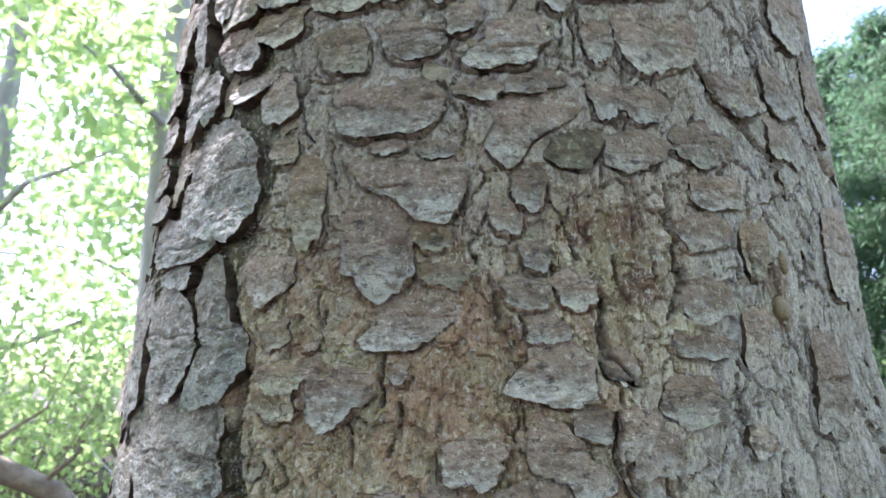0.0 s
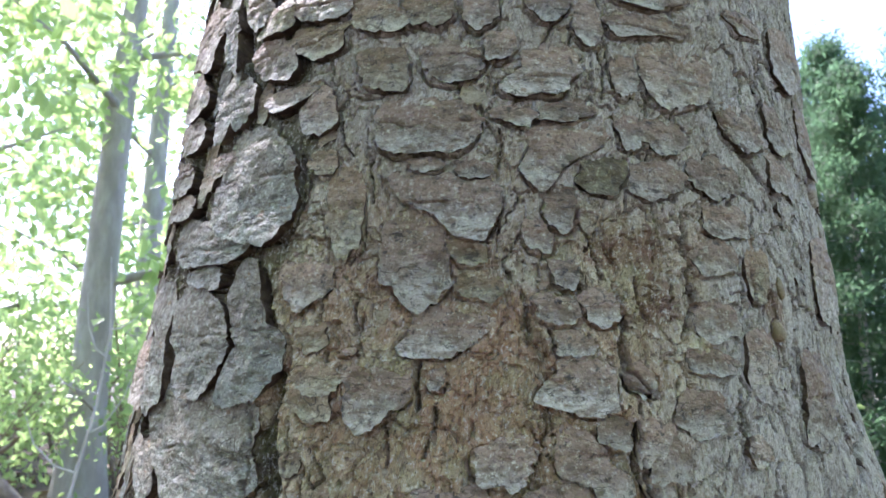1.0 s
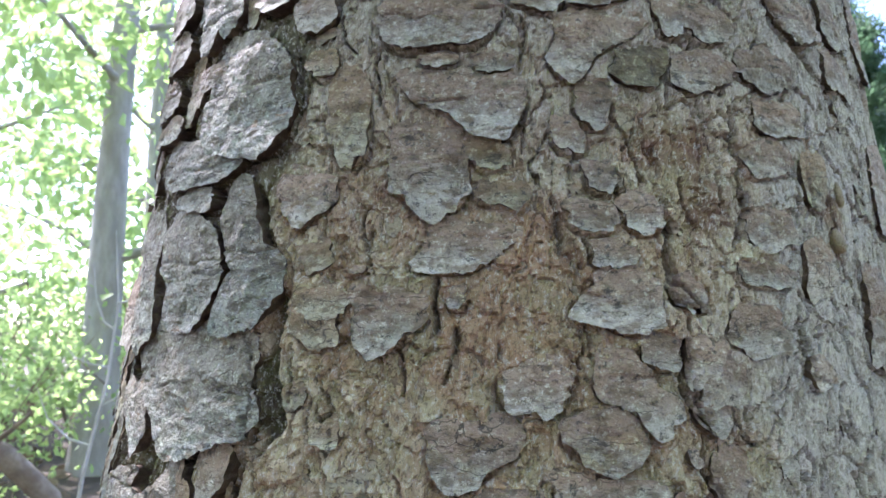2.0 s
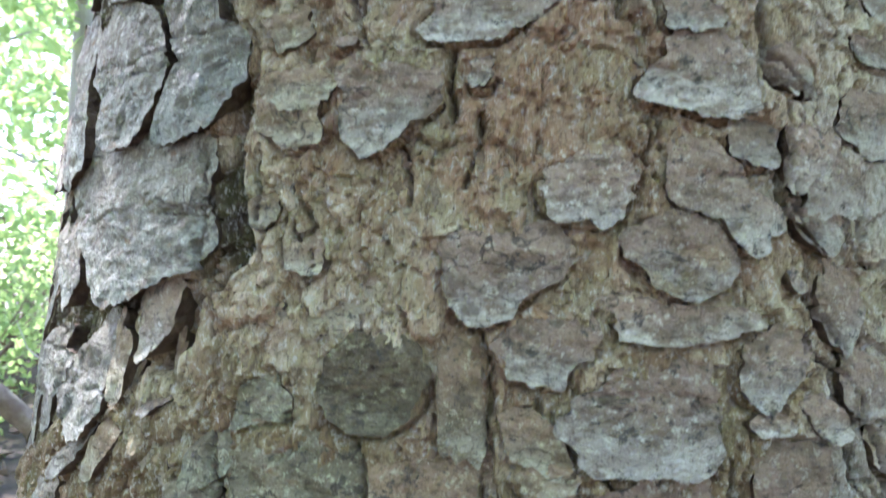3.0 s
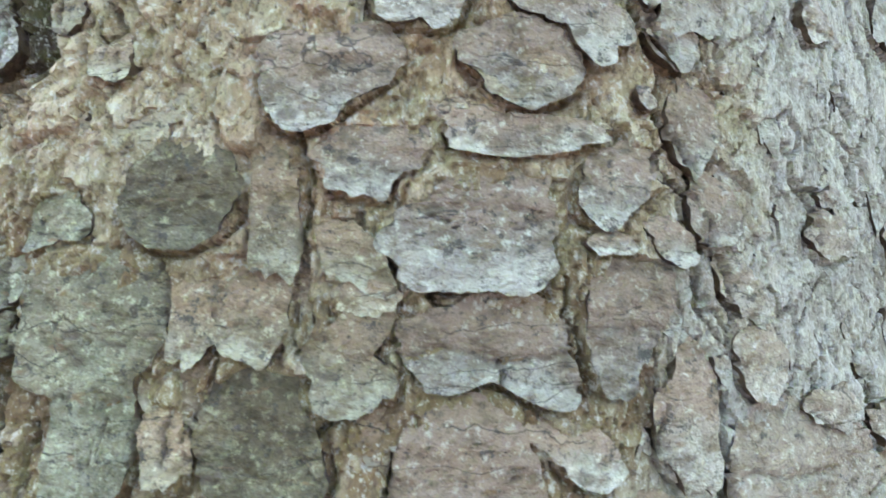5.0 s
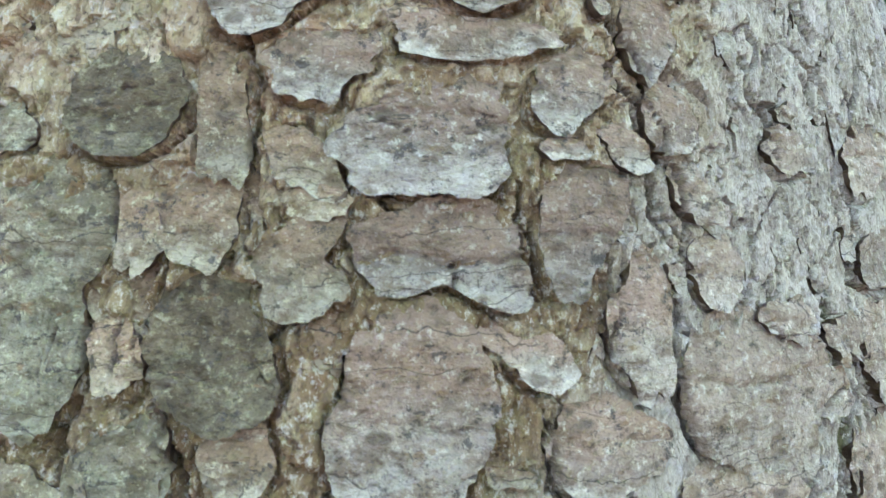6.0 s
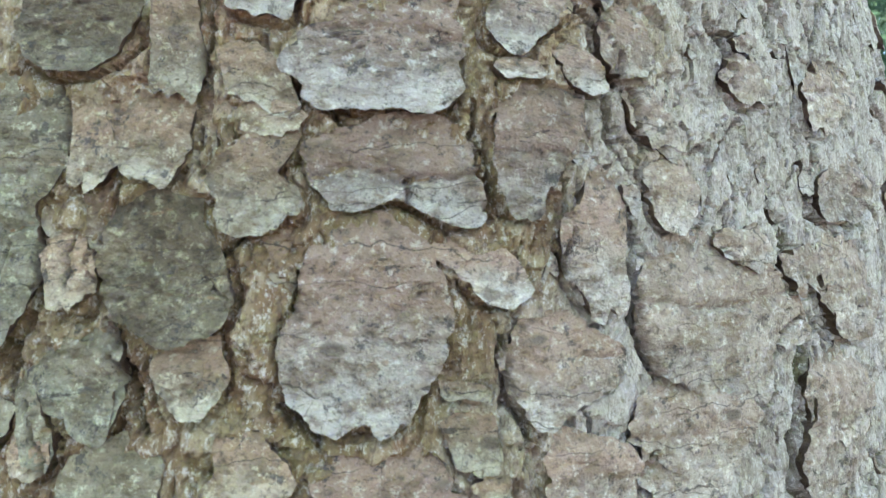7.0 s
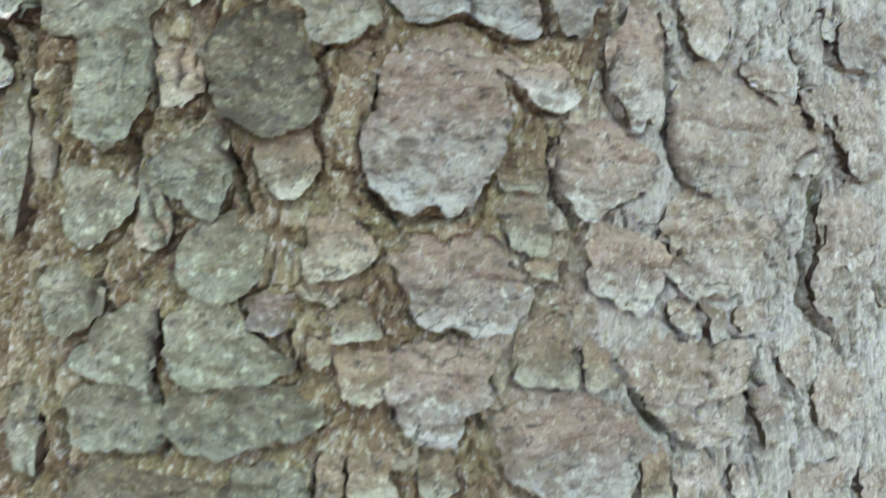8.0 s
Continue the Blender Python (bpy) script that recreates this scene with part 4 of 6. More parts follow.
plate(-76.9, 708.0, 5, "mossy", 8.3, 9.1, 8.2, 8.6, 7.9, 8.1, 9.9, 8.4, 7.4, 7.7, 8.4, 8.5, 9.7, 8.6, 7.9, 7.5)
plate(-93.9, 656.9, 5, "mossy", 4.1, 4.4, 5.3, 8.5, 9.4, 9.0, 5.5, 4.1, 3.7, 3.9, 4.9, 8.4, 9.8, 8.4, 5.2, 4.3)
plate(-97.8, 719.2, 5, "mossy", 3.9, 4.4, 5.5, 8.8, 14.9, 9.9, 4.9, 3.6, 3.3, 3.5, 4.4, 7.6, 16.8, 8.3, 5.1, 4.1)
plate(-61.6, 648.0, 5, "dark", 15.5, 14.9, 7.5, 5.5, 5.0, 5.2, 5.9, 8.5, 15.2, 15.5, 6.8, 4.8, 4.2, 4.4, 5.4, 8.6)
plate(54.4, 644.6, 5, "ash", 5.4, 5.3, 6.1, 6.6, 5.8, 6.1, 7.5, 6.8, 6.1, 6.4, 6.1, 5.2, 5.2, 6.1, 9.2, 6.6)
plate(100.9, 633.4, 4, "ash", 11.3, 11.2, 8.4, 6.9, 6.7, 7.6, 10.8, 13.9, 14.4, 9.1, 6.6, 5.9, 6.1, 7.6, 12.6, 13.5)
plate(12.3, 705.4, 3, "brown", 4.1, 4.4, 4.7, 5.0, 6.5, 6.0, 5.5, 5.7, 4.3, 4.0, 4.3, 5.5, 5.9, 6.4, 5.9, 4.5)
plate(-21.7, 685.2, 3, "brown", 3.5, 3.4, 3.9, 3.6, 3.1, 3.1, 3.6, 4.1, 3.5, 3.5, 4.1, 3.5, 3.0, 3.0, 3.6, 4.4)
plate(-5.2, 653.2, 3, "brown", 3.3, 3.4, 4.2, 5.4, 5.0, 5.5, 5.2, 3.7, 3.2, 3.3, 4.1, 5.9, 5.1, 5.2, 5.4, 3.8)
plate(-17.9, 653.9, 3, "brown", 4.1, 4.2, 5.1, 5.1, 5.0, 5.8, 5.7, 4.3, 3.9, 4.2, 5.4, 5.3, 4.9, 5.3, 6.6, 4.6)
plate(-37.6, 650.8, 4, "mossy", 5.8, 5.9, 7.1, 4.9, 4.2, 4.3, 5.1, 6.2, 5.7, 6.1, 6.8, 4.7, 4.1, 4.2, 5.0, 6.7)
plate(77.5, 740.9, 2, "ash", 6.3, 6.3, 7.4, 4.9, 4.2, 4.2, 4.9, 7.4, 8.7, 6.0, 4.2, 3.7, 3.8, 4.6, 7.4, 7.5)
plate(120.0, 732.9, 3, "ash", 11.6, 13.7, 16.1, 12.0, 10.9, 11.6, 14.4, 12.6, 12.9, 13.1, 14.0, 13.4, 11.8, 12.2, 13.7, 11.6)
plate(-28.5, 678.8, 2, "brown", 2.7, 3.1, 3.2, 3.3, 4.0, 4.5, 3.3, 2.9, 2.8, 2.6, 2.9, 3.8, 4.2, 4.5, 3.3, 2.7)
plate(-148.0, 776.3, 11, "lichen", 12.0, 14.4, 18.8, 18.8, 9.2, 8.1, 8.8, 11.6, 17.9, 16.3, 14.9, 14.3, 13.8, 13.1, 11.7, 11.4)
plate(-149.8, 757.7, 10, "lichen", 3.7, 8.3, 12.2, 4.3, 2.8, 2.4, 2.4, 2.7, 3.9, 9.8, 13.3, 4.7, 2.9, 2.4, 2.3, 2.6)
plate(-130.5, 785.5, 6, "brown", 4.8, 5.3, 5.5, 6.8, 9.3, 12.0, 7.4, 5.3, 4.3, 4.0, 4.4, 6.0, 10.0, 10.5, 6.6, 5.1)
plate(-175.5, 781.1, 8, "lichen", 14.8, 12.4, 12.3, 8.6, 7.5, 7.6, 9.2, 14.2, 15.7, 10.2, 8.5, 8.3, 8.2, 9.3, 13.0, 14.2)
plate(-134.7, 760.9, 5, "brown", 4.2, 6.3, 10.4, 9.8, 5.2, 3.9, 3.6, 3.9, 5.1, 6.9, 9.3, 9.1, 5.8, 4.0, 3.5, 3.5)
plate(-168.4, 741.1, 5, "lichen", 8.5, 7.8, 8.4, 6.1, 5.2, 5.1, 6.0, 9.0, 8.8, 7.4, 7.4, 6.6, 5.5, 5.4, 6.3, 9.1)
plate(-113.4, 773.6, 2, "pale", 1.8, 4.8, 3.6, 1.5, 1.1, 1.0, 1.0, 1.2, 1.8, 5.0, 3.9, 1.7, 1.2, 1.0, 1.0, 1.2)
plate(-95.5, 752.4, 5, "mossy", 5.9, 7.0, 6.1, 4.9, 4.7, 4.8, 4.3, 4.5, 5.7, 7.8, 5.3, 4.9, 5.6, 4.5, 4.2, 4.5)
plate(-107.2, 739.7, 6, "mossy", 8.0, 7.7, 8.7, 9.9, 8.3, 8.1, 7.0, 7.1, 8.6, 9.4, 10.3, 8.2, 6.9, 6.9, 8.1, 9.8)
plate(-96.0, 763.8, 3, "mossy", 5.9, 5.9, 6.8, 7.3, 5.7, 5.3, 4.8, 4.4, 4.7, 6.1, 8.5, 6.5, 5.3, 4.5, 4.6, 5.5)
plate(-75.9, 808.8, 1, "brown", 4.2, 3.8, 4.1, 5.2, 4.3, 4.2, 4.9, 4.8, 4.4, 3.9, 4.0, 4.2, 4.3, 5.1, 4.8, 4.3)
plate(-70.1, 662.1, 6, "mossy", 10.5, 10.9, 9.8, 7.4, 6.8, 7.1, 8.2, 11.5, 10.4, 11.1, 9.9, 7.9, 7.0, 7.0, 8.1, 11.0)
plate(-69.2, 677.6, 5, "mossy", 7.5, 7.8, 10.3, 12.0, 8.3, 7.1, 6.3, 6.2, 7.2, 13.1, 10.4, 8.2, 7.4, 7.9, 10.1, 8.4)
plate(-48.0, 679.4, 6, "mossy", 9.5, 7.2, 7.1, 8.5, 10.6, 10.8, 10.9, 10.7, 9.5, 10.0, 10.1, 9.6, 8.2, 8.3, 9.9, 15.0)
plate(-43.2, 664.7, 6, "mossy", 12.7, 13.7, 9.6, 7.1, 6.4, 6.7, 7.8, 11.1, 12.9, 11.9, 9.9, 9.2, 6.7, 6.3, 8.0, 10.4)
plate(-62.3, 702.8, 3, "brown", 3.1, 3.1, 3.8, 3.7, 3.5, 4.0, 4.9, 3.2, 2.7, 2.7, 3.2, 3.7, 4.7, 4.0, 3.5, 3.6)
plate(-25.8, 691.8, 2, "brown", 5.1, 4.8, 4.9, 3.4, 2.6, 2.4, 2.7, 3.5, 4.8, 5.2, 4.1, 3.3, 3.2, 2.8, 2.8, 3.4)
plate(-19.9, 673.4, 3, "brown", 4.9, 5.0, 5.9, 5.3, 5.1, 5.8, 6.4, 4.8, 4.4, 4.7, 5.4, 5.6, 6.8, 5.4, 5.1, 5.7)
plate(-25.5, 653.3, 3, "brown", 2.8, 2.9, 3.8, 5.5, 4.9, 5.2, 3.9, 2.9, 2.7, 2.9, 3.7, 5.9, 4.9, 4.9, 4.1, 3.0)
plate(-6.8, 664.5, 5, "grey", 5.8, 5.1, 5.0, 4.3, 3.8, 3.9, 4.8, 7.1, 6.1, 4.7, 4.1, 3.9, 3.9, 4.6, 6.3, 5.5)
plate(10.9, 714.5, 3, "brown", 3.9, 2.3, 1.7, 1.5, 1.6, 2.1, 3.5, 3.6, 3.3, 3.5, 2.3, 1.9, 1.8, 1.9, 2.4, 3.7)
plate(16.7, 696.2, 2, "brown", 3.5, 3.7, 4.6, 3.4, 3.0, 3.2, 4.0, 5.0, 3.8, 3.4, 3.7, 3.2, 3.3, 3.9, 4.9, 3.7)
plate(28.1, 674.4, 2, "brown", 3.5, 3.4, 3.8, 4.5, 4.8, 6.3, 5.3, 3.8, 3.3, 3.4, 4.2, 5.1, 4.8, 5.3, 7.0, 4.3)
plate(42.5, 648.2, 2, "brown", 4.1, 4.3, 5.5, 6.2, 6.0, 5.5, 4.8, 5.0, 5.4, 5.0, 5.3, 5.4, 5.3, 6.2, 6.0, 4.5)
plate(72.6, 714.3, 3, "ash", 7.6, 6.9, 6.9, 5.1, 4.6, 4.9, 6.2, 7.5, 6.9, 7.5, 6.3, 5.6, 5.2, 4.9, 5.4, 7.3)
plate(71.7, 682.0, 3, "ash", 6.5, 6.7, 6.4, 4.8, 4.4, 4.7, 6.0, 7.1, 7.3, 6.3, 5.6, 5.6, 4.8, 4.9, 5.9, 7.4)
plate(66.8, 642.7, 4, "ash", 3.1, 3.1, 3.8, 5.8, 5.2, 5.0, 4.9, 3.8, 3.5, 3.8, 5.0, 4.5, 4.6, 5.4, 5.2, 3.6)
plate(131.2, 624.5, 3, "ash", 9.7, 9.5, 7.9, 6.6, 6.4, 7.4, 10.7, 12.7, 12.0, 8.1, 6.1, 5.5, 5.9, 7.6, 13.4, 11.6)
plate(36.8, 818.3, 4, "grey", 4.5, 5.0, 6.7, 6.6, 5.6, 5.6, 5.6, 5.1, 5.5, 5.5, 6.0, 6.1, 6.6, 6.0, 5.9, 4.8)
plate(30.1, 805.4, 3, "grey", 1.9, 2.2, 3.1, 3.1, 2.4, 2.3, 2.6, 2.7, 2.2, 2.2, 2.5, 3.1, 2.8, 2.9, 2.5, 2.0)
plate(44.5, 752.1, 3, "ash", 2.7, 2.8, 2.6, 2.4, 2.6, 3.4, 3.7, 2.9, 2.5, 2.2, 2.4, 3.0, 3.1, 3.0, 3.5, 3.0)
plate(78.9, 829.0, 2, "ash", 6.1, 5.5, 5.4, 4.7, 4.8, 5.9, 6.1, 5.8, 6.2, 5.4, 5.5, 6.1, 4.9, 4.7, 5.3, 7.3)

fissure(7.5, 7, (-97, 848), (-99, 835), (-100, 811))
fissure(4.1, 9, (-128, 876), (-121, 858), (-128, 841))
fissure(2.4, 6, (-101, 933), (-96, 910), (-104, 896))
fissure(8.1, 11, (-170, 937), (-164, 909))
fissure(7.2, 11, (-205, 864), (-209, 828))
fissure(7.2, 12, (-174, 986), (-164, 946), (-173, 937))
fissure(6.3, 10, (-154, 1014), (-142, 974), (-143, 953))
fissure(4.5, 9, (-194, 914), (-191, 889))
fissure(1.4, 4, (-68, 930), (-66, 912))
fissure(1.8, 5, (24, 870), (26, 855), (37, 846))
fissure(1.7, 4, (52, 893), (54, 879), (47, 867))
fissure(1.9, 4, (83, 894), (86, 882))
fissure(6.8, 7, (157, 984), (161, 963), (158, 940), (193, 936))
fissure(5.0, 6, (161, 869), (158, 840), (144, 819))
fissure(3.1, 5, (111, 866), (109, 841))
fissure(3.6, 5, (112, 986), (129, 962))
fissure(3.3, 5, (89, 941), (106, 929), (112, 916))
fissure(1.9, 4, (72, 961), (77, 948), (89, 943))
fissure(1.3, 3, (71, 845), (76, 835))
fissure(1.4, 4, (30, 844), (29, 826))
fissure(1.0, 3, (17, 903), (12, 895))
fissure(1.1, 3, (21, 976), (20, 954))
fissure(3.1, 5, (126, 1022), (123, 998))
fissure(3.1, 5, (119, 903), (117, 884))
fissure(2.9, 9, (-112, 887), (-102, 867))
fissure(3.9, 11, (-134, 889), (-120, 859), (-129, 844))
fissure(8.6, 7, (-98, 849), (-98, 829), (-96, 810))
fissure(9.9, 13, (-225, 917), (-178, 871), (-182, 840))
fissure(9.0, 12, (-222, 835), (-177, 819), (-210, 793))
fissure(5.1, 10, (-177, 819), (-155, 805), (-165, 784))
fissure(6.4, 13, (-130, 797), (-125, 781))
fissure(1.9, 6, (-105, 835), (-102, 808), (-99, 798))
fissure(2.1, 4, (-44, 855), (-44, 839))
fissure(1.1, 3, (-55, 833), (-53, 821))
fissure(2.2, 5, (26, 873), (23, 862), (27, 849), (35, 847))
fissure(1.4, 4, (51, 903), (55, 879), (50, 869))
fissure(1.9, 3, (89, 918), (88, 905))
fissure(1.4, 3, (72, 850), (69, 840))
fissure(1.2, 4, (29, 838), (28, 824), (30, 819))
fissure(1.5, 4, (33, 812), (33, 800), (40, 790))
fissure(1.4, 3, (-90, 829), (-89, 817))
fissure(1.0, 3, (-83, 817), (-83, 809))
fissure(0.9, 3, (-75, 816), (-74, 806))
fissure(1.0, 3, (29, 831), (31, 818), (34, 814))
fissure(1.1, 4, (32, 804), (34, 797), (31, 790), (40, 785), (44, 775))
fissure(1.4, 4, (46, 773), (47, 766), (50, 762))
fissure(1.0, 4, (49, 762), (49, 752), (52, 751))
fissure(1.2, 4, (32, 754), (31, 745), (31, 736))
fissure(1.1, 4, (13, 762), (16, 754), (15, 746))
fissure(0.9, 3, (43, 815), (46, 809), (49, 808))
fissure(1.1, 3, (70, 839), (75, 834), (76, 828), (85, 824))
fissure(1.3, 3, (90, 825), (86, 816), (90, 808))
fissure(0.8, 2, (68, 791), (75, 787))
fissure(0.9, 3, (68, 745), (70, 740), (73, 738))
fissure(1.2, 3, (-36, 761), (-35, 753))
fissure(1.4, 3, (-37, 793), (-35, 782), (-35, 772))
fissure(4.7, 8, (-102, 828), (-96, 812), (-98, 802))
fissure(4.9, 10, (-104, 806), (-108, 789), (-114, 784))
fissure(2.0, 5, (-95, 768), (-93, 759), (-93, 745))
fissure(0.7, 3, (-88, 815), (-87, 805))
fissure(1.0, 3, (-78, 777), (-76, 773))
fissure(1.3, 3, (-61, 769), (-60, 756))
fissure(1.0, 3, (-57, 742), (-57, 732))
fissure(1.1, 4, (-70, 739), (-70, 732))
fissure(4.5, 10, (-104, 746), (-99, 741), (-105, 735))
fissure(1.0, 3, (60, 784), (61, 778))
fissure(1.2, 3, (75, 787), (76, 777))
fissure(0.8, 3, (0, 748), (-0, 753))
fissure(0.5, 1.5, (-13, 779), (-6, 778), (10, 779))
fissure(0.5, 1.5, (-68, 786), (-59, 785), (-50, 786))
fissure(0.5, 1.2, (-67, 782), (-59, 781), (-51, 782))
fissure(0.5, 1.5, (-38, 793), (-42, 794), (-48, 798))
fissure(0.5, 1.5, (-52, 731), (-44, 730), (-34, 729))
fissure(0.5, 1.2, (-20, 720), (-15, 720))
fissure(0.5, 1.2, (-21, 728), (-13, 726))
fissure(0.5, 1.5, (-14, 780), (-7, 777), (2, 777), (9, 778))
fissure(0.5, 1.5, (-74, 754), (-67, 753))
fissure(0.5, 2, (-34, 737), (-33, 733), (-29, 730))
fissure(0.5, 2, (2, 734), (2, 728), (7, 725))
fissure(2.0, 6, (46, 745), (46, 732), (49, 720), (51, 715))
fissure(3.0, 5, (93, 739), (98, 731))
fissure(2.1, 4, (98, 725), (91, 722), (88, 717))
fissure(2.7, 4, (116, 804), (111, 788), (114, 778), (109, 763), (105, 750), (114, 747))
fissure(3.3, 4, (142, 759), (122, 744), (119, 732), (125, 717))
fissure(3.6, 4, (168, 800), (146, 783), (167, 775), (166, 754), (164, 743))
fissure(1.5, 3, (93, 800), (93, 795), (95, 788))
fissure(1.4, 3, (89, 756), (89, 748), (94, 744))
fissure(1.8, 4, (87, 717), (87, 708))
fissure(2.8, 4, (104, 724), (100, 716), (96, 695), (91, 683))
fissure(1.0, 4, (163, 714), (161, 695), (140, 673))
fissure(1.0, 4, (50, 700), (47, 695))
fissure(0.9, 4, (31, 756), (32, 751), (31, 747))
fissure(1.4, 4, (18, 724), (19, 713), (23, 704))
fissure(1.0, 3, (16, 760), (17, 751), (18, 748))
fissure(0.9, 3, (13, 768), (14, 752))
fissure(1.4, 6, (-49, 723), (-45, 713), (-43, 707))
fissure(1.4, 5, (-65, 740), (-64, 729))
fissure(0.8, 4, (-54, 733), (-54, 743))
fissure(0.8, 3, (-42, 720), (-42, 712))
fissure(2.8, 7, (-70, 722), (-66, 713))
fissure(1.4, 6, (-64, 711), (-59, 699))
fissure(1.2, 5, (-20, 712), (-14, 705))
fissure(0.9, 3, (38, 779), (44, 774))
fissure(0.7, 3, (-18, 736), (-18, 727))
fissure(1.8, 3, (91, 797), (94, 788))
fissure(1.1, 3, (69, 742), (75, 737))
fissure(2.7, 7, (-98, 753), (-94, 740), (-96, 721), (-99, 695))
fissure(2.2, 6, (-91, 752), (-92, 747))
fissure(1.8, 6, (-62, 686), (-60, 668), (-59, 656))
fissure(1.9, 6, (-91, 664), (-88, 652), (-94, 643))
fissure(1.6, 6, (-84, 660), (-81, 645))
fissure(1.6, 5, (-74, 694), (-76, 685))
fissure(1.1, 4, (-51, 727), (-48, 722))
fissure(1.2, 4, (-34, 682), (-32, 674))
fissure(0.9, 4, (-30, 657), (-30, 648))
fissure(1.1, 4, (-15, 667), (-11, 659))
fissure(1.9, 6, (38, 667), (46, 658))
fissure(1.2, 4, (60, 677), (57, 666), (54, 660))
fissure(1.0, 3, (48, 674), (47, 670))
fissure(2.8, 5, (91, 749), (96, 736), (102, 731))
fissure(3.5, 4, (109, 727), (113, 720))
fissure(3.1, 4, (100, 717), (94, 697), (96, 683), (110, 674))
fissure(3.6, 4, (149, 686), (163, 663), (145, 648))
fissure(1.6, 4, (74, 671), (73, 652), (75, 641))
fissure(1.6, 5, (63, 646), (63, 638))
fissure(4.3, 5, (124, 633), (118, 623))
fissure(1.1, 4, (17, 724), (19, 710))
fissure(1.5, 3, (90, 660), (91, 645))
fissure(2.7, 3, (146, 659), (139, 646))
fissure(1.3, 4, (-86, 736), (-87, 721))


# smaller cracks that wander down the weathered side and through the ochre bark
DRAWN = len(FISSURES)
maker = np.random.default_rng(12)
for k in range(330):
    side = k < 220
    s, z = (maker.uniform(40, 235), maker.uniform(625, 1085)) if side else (maker.uniform(-200, 50), maker.uniform(625, 1085))
    line = [(s, z)]
    for _ in range(maker.integers(1, 4) if side else 2):
        s, z = s + maker.normal(0.6, 2.0), z - maker.uniform(4, 10)
        line.append((s, z))
    fissure(maker.uniform(0.9, 1.9), maker.uniform(1.8, 3.2), *line)

STAINS = [(32, 898, 17, 10, 0.65), (40, 879, 9, 12, 0.75), (98, 880, 8, 16, 0.8), (-4, 861, 4, 7, 0.9), (-1, 824, 8, 10, 0.6)]
BARE = [(-35, 900, 45, 40), (20, 955, 60, 45), (-60, 960, 40, 40), (-20, 850, 55, 26), (-55, 838, 28, 22), (-16, 838, 26, 40), (5, 900, 26, 16), (-30, 792, 16, 18), (-28, 690, 34, 40), (18, 668, 26, 26), (30, 640, 24, 20)]


def trunk_radius(z):
    """Radius in mm at the height z in mm."""
    z = np.asarray(z, float) / 1000
    low = 0.1901 - 0.0764 * (z - 0.85) + 0.0395 * (z - 0.85) ** 2 + 0.10 * np.clip(0.25 - z, 0, 1) ** 1.5
    zz = np.maximum(z - 1.1, 0)
    high = 0.1735 - 0.0226 * (1 - np.exp(-zz / 0.4)) - 0.011 * zz
    return 1000 * np.where(z < 1.1, low, np.maximum(high, 0.03))


def swell(s, z):
    """Slow unevenness shared by the trunk and its plates, in mm."""
    flare = 12.0 * np.exp(-((s - 175) / 50) ** 2) * ramp(z, 870, 785) * ramp(z, 300, 600)
    return flare + 2.0 * value_noise(s / 60 + 3.7, z / 110, 21) * ramp(np.abs(z - 800), 900, 200)


def outline(*reach):
    """A rounded outline with uneven corners: reach to the right, top, left and bottom, as 128 distances."""
    turn = np.arange(128) * math.pi / 64
    a, b = np.where(np.cos(turn) > 0, reach[0], reach[2]), np.where(np.sin(turn) > 0, reach[1], reach[3])
    return ((np.abs(np.cos(turn)) / a) ** reach[4] + (np.abs(np.sin(turn)) / b) ** reach[4]) ** (-1 / reach[4])


def plate_reach(item, x, y):
    """How far (x, y), from the plate's middle, lies out: 1 on its rim."""
    turn = np.arctan2(y, x) * 64 / math.pi % 128
    k = np.floor(turn).astype(int)
    rim = item[6][k % 128] * (1 - turn + k) + item[6][(k + 1) % 128] * (turn - k)
    return np.hypot(x, y) / rim


def to_world(s, z, h):
    r = (trunk_radius(z) + h) / 1000
    return np.stack([r * np.sin(s / 190), -r * np.cos(s / 190), z / 1000], -1)


def plate_height(item, x, y):
    """Height of a plate's face at (x, y) from its middle, in mm: sunk at its top, curling out towards its lower rim."""
    low = np.clip((item[4] - y) / (item[4] + item[5]), 0, 1)
    side = np.clip(np.where(x > 0, x / item[3], -x / item[2]), 0, 1)
    return -0.7 + 1.4 * ramp(low, 0.0, 0.35) + item[7] * (0.14 * low + 0.42 * low ** 3) - 0.7 * side ** 2 * (1 - low)


def grooved_side(z):
    """Where round the trunk the side of thick, deeply grooved slabs begins at the height z."""
    return np.interp(z, [740, 770, 800, 860, 1080], [-215, -160, -124, -99, -90])


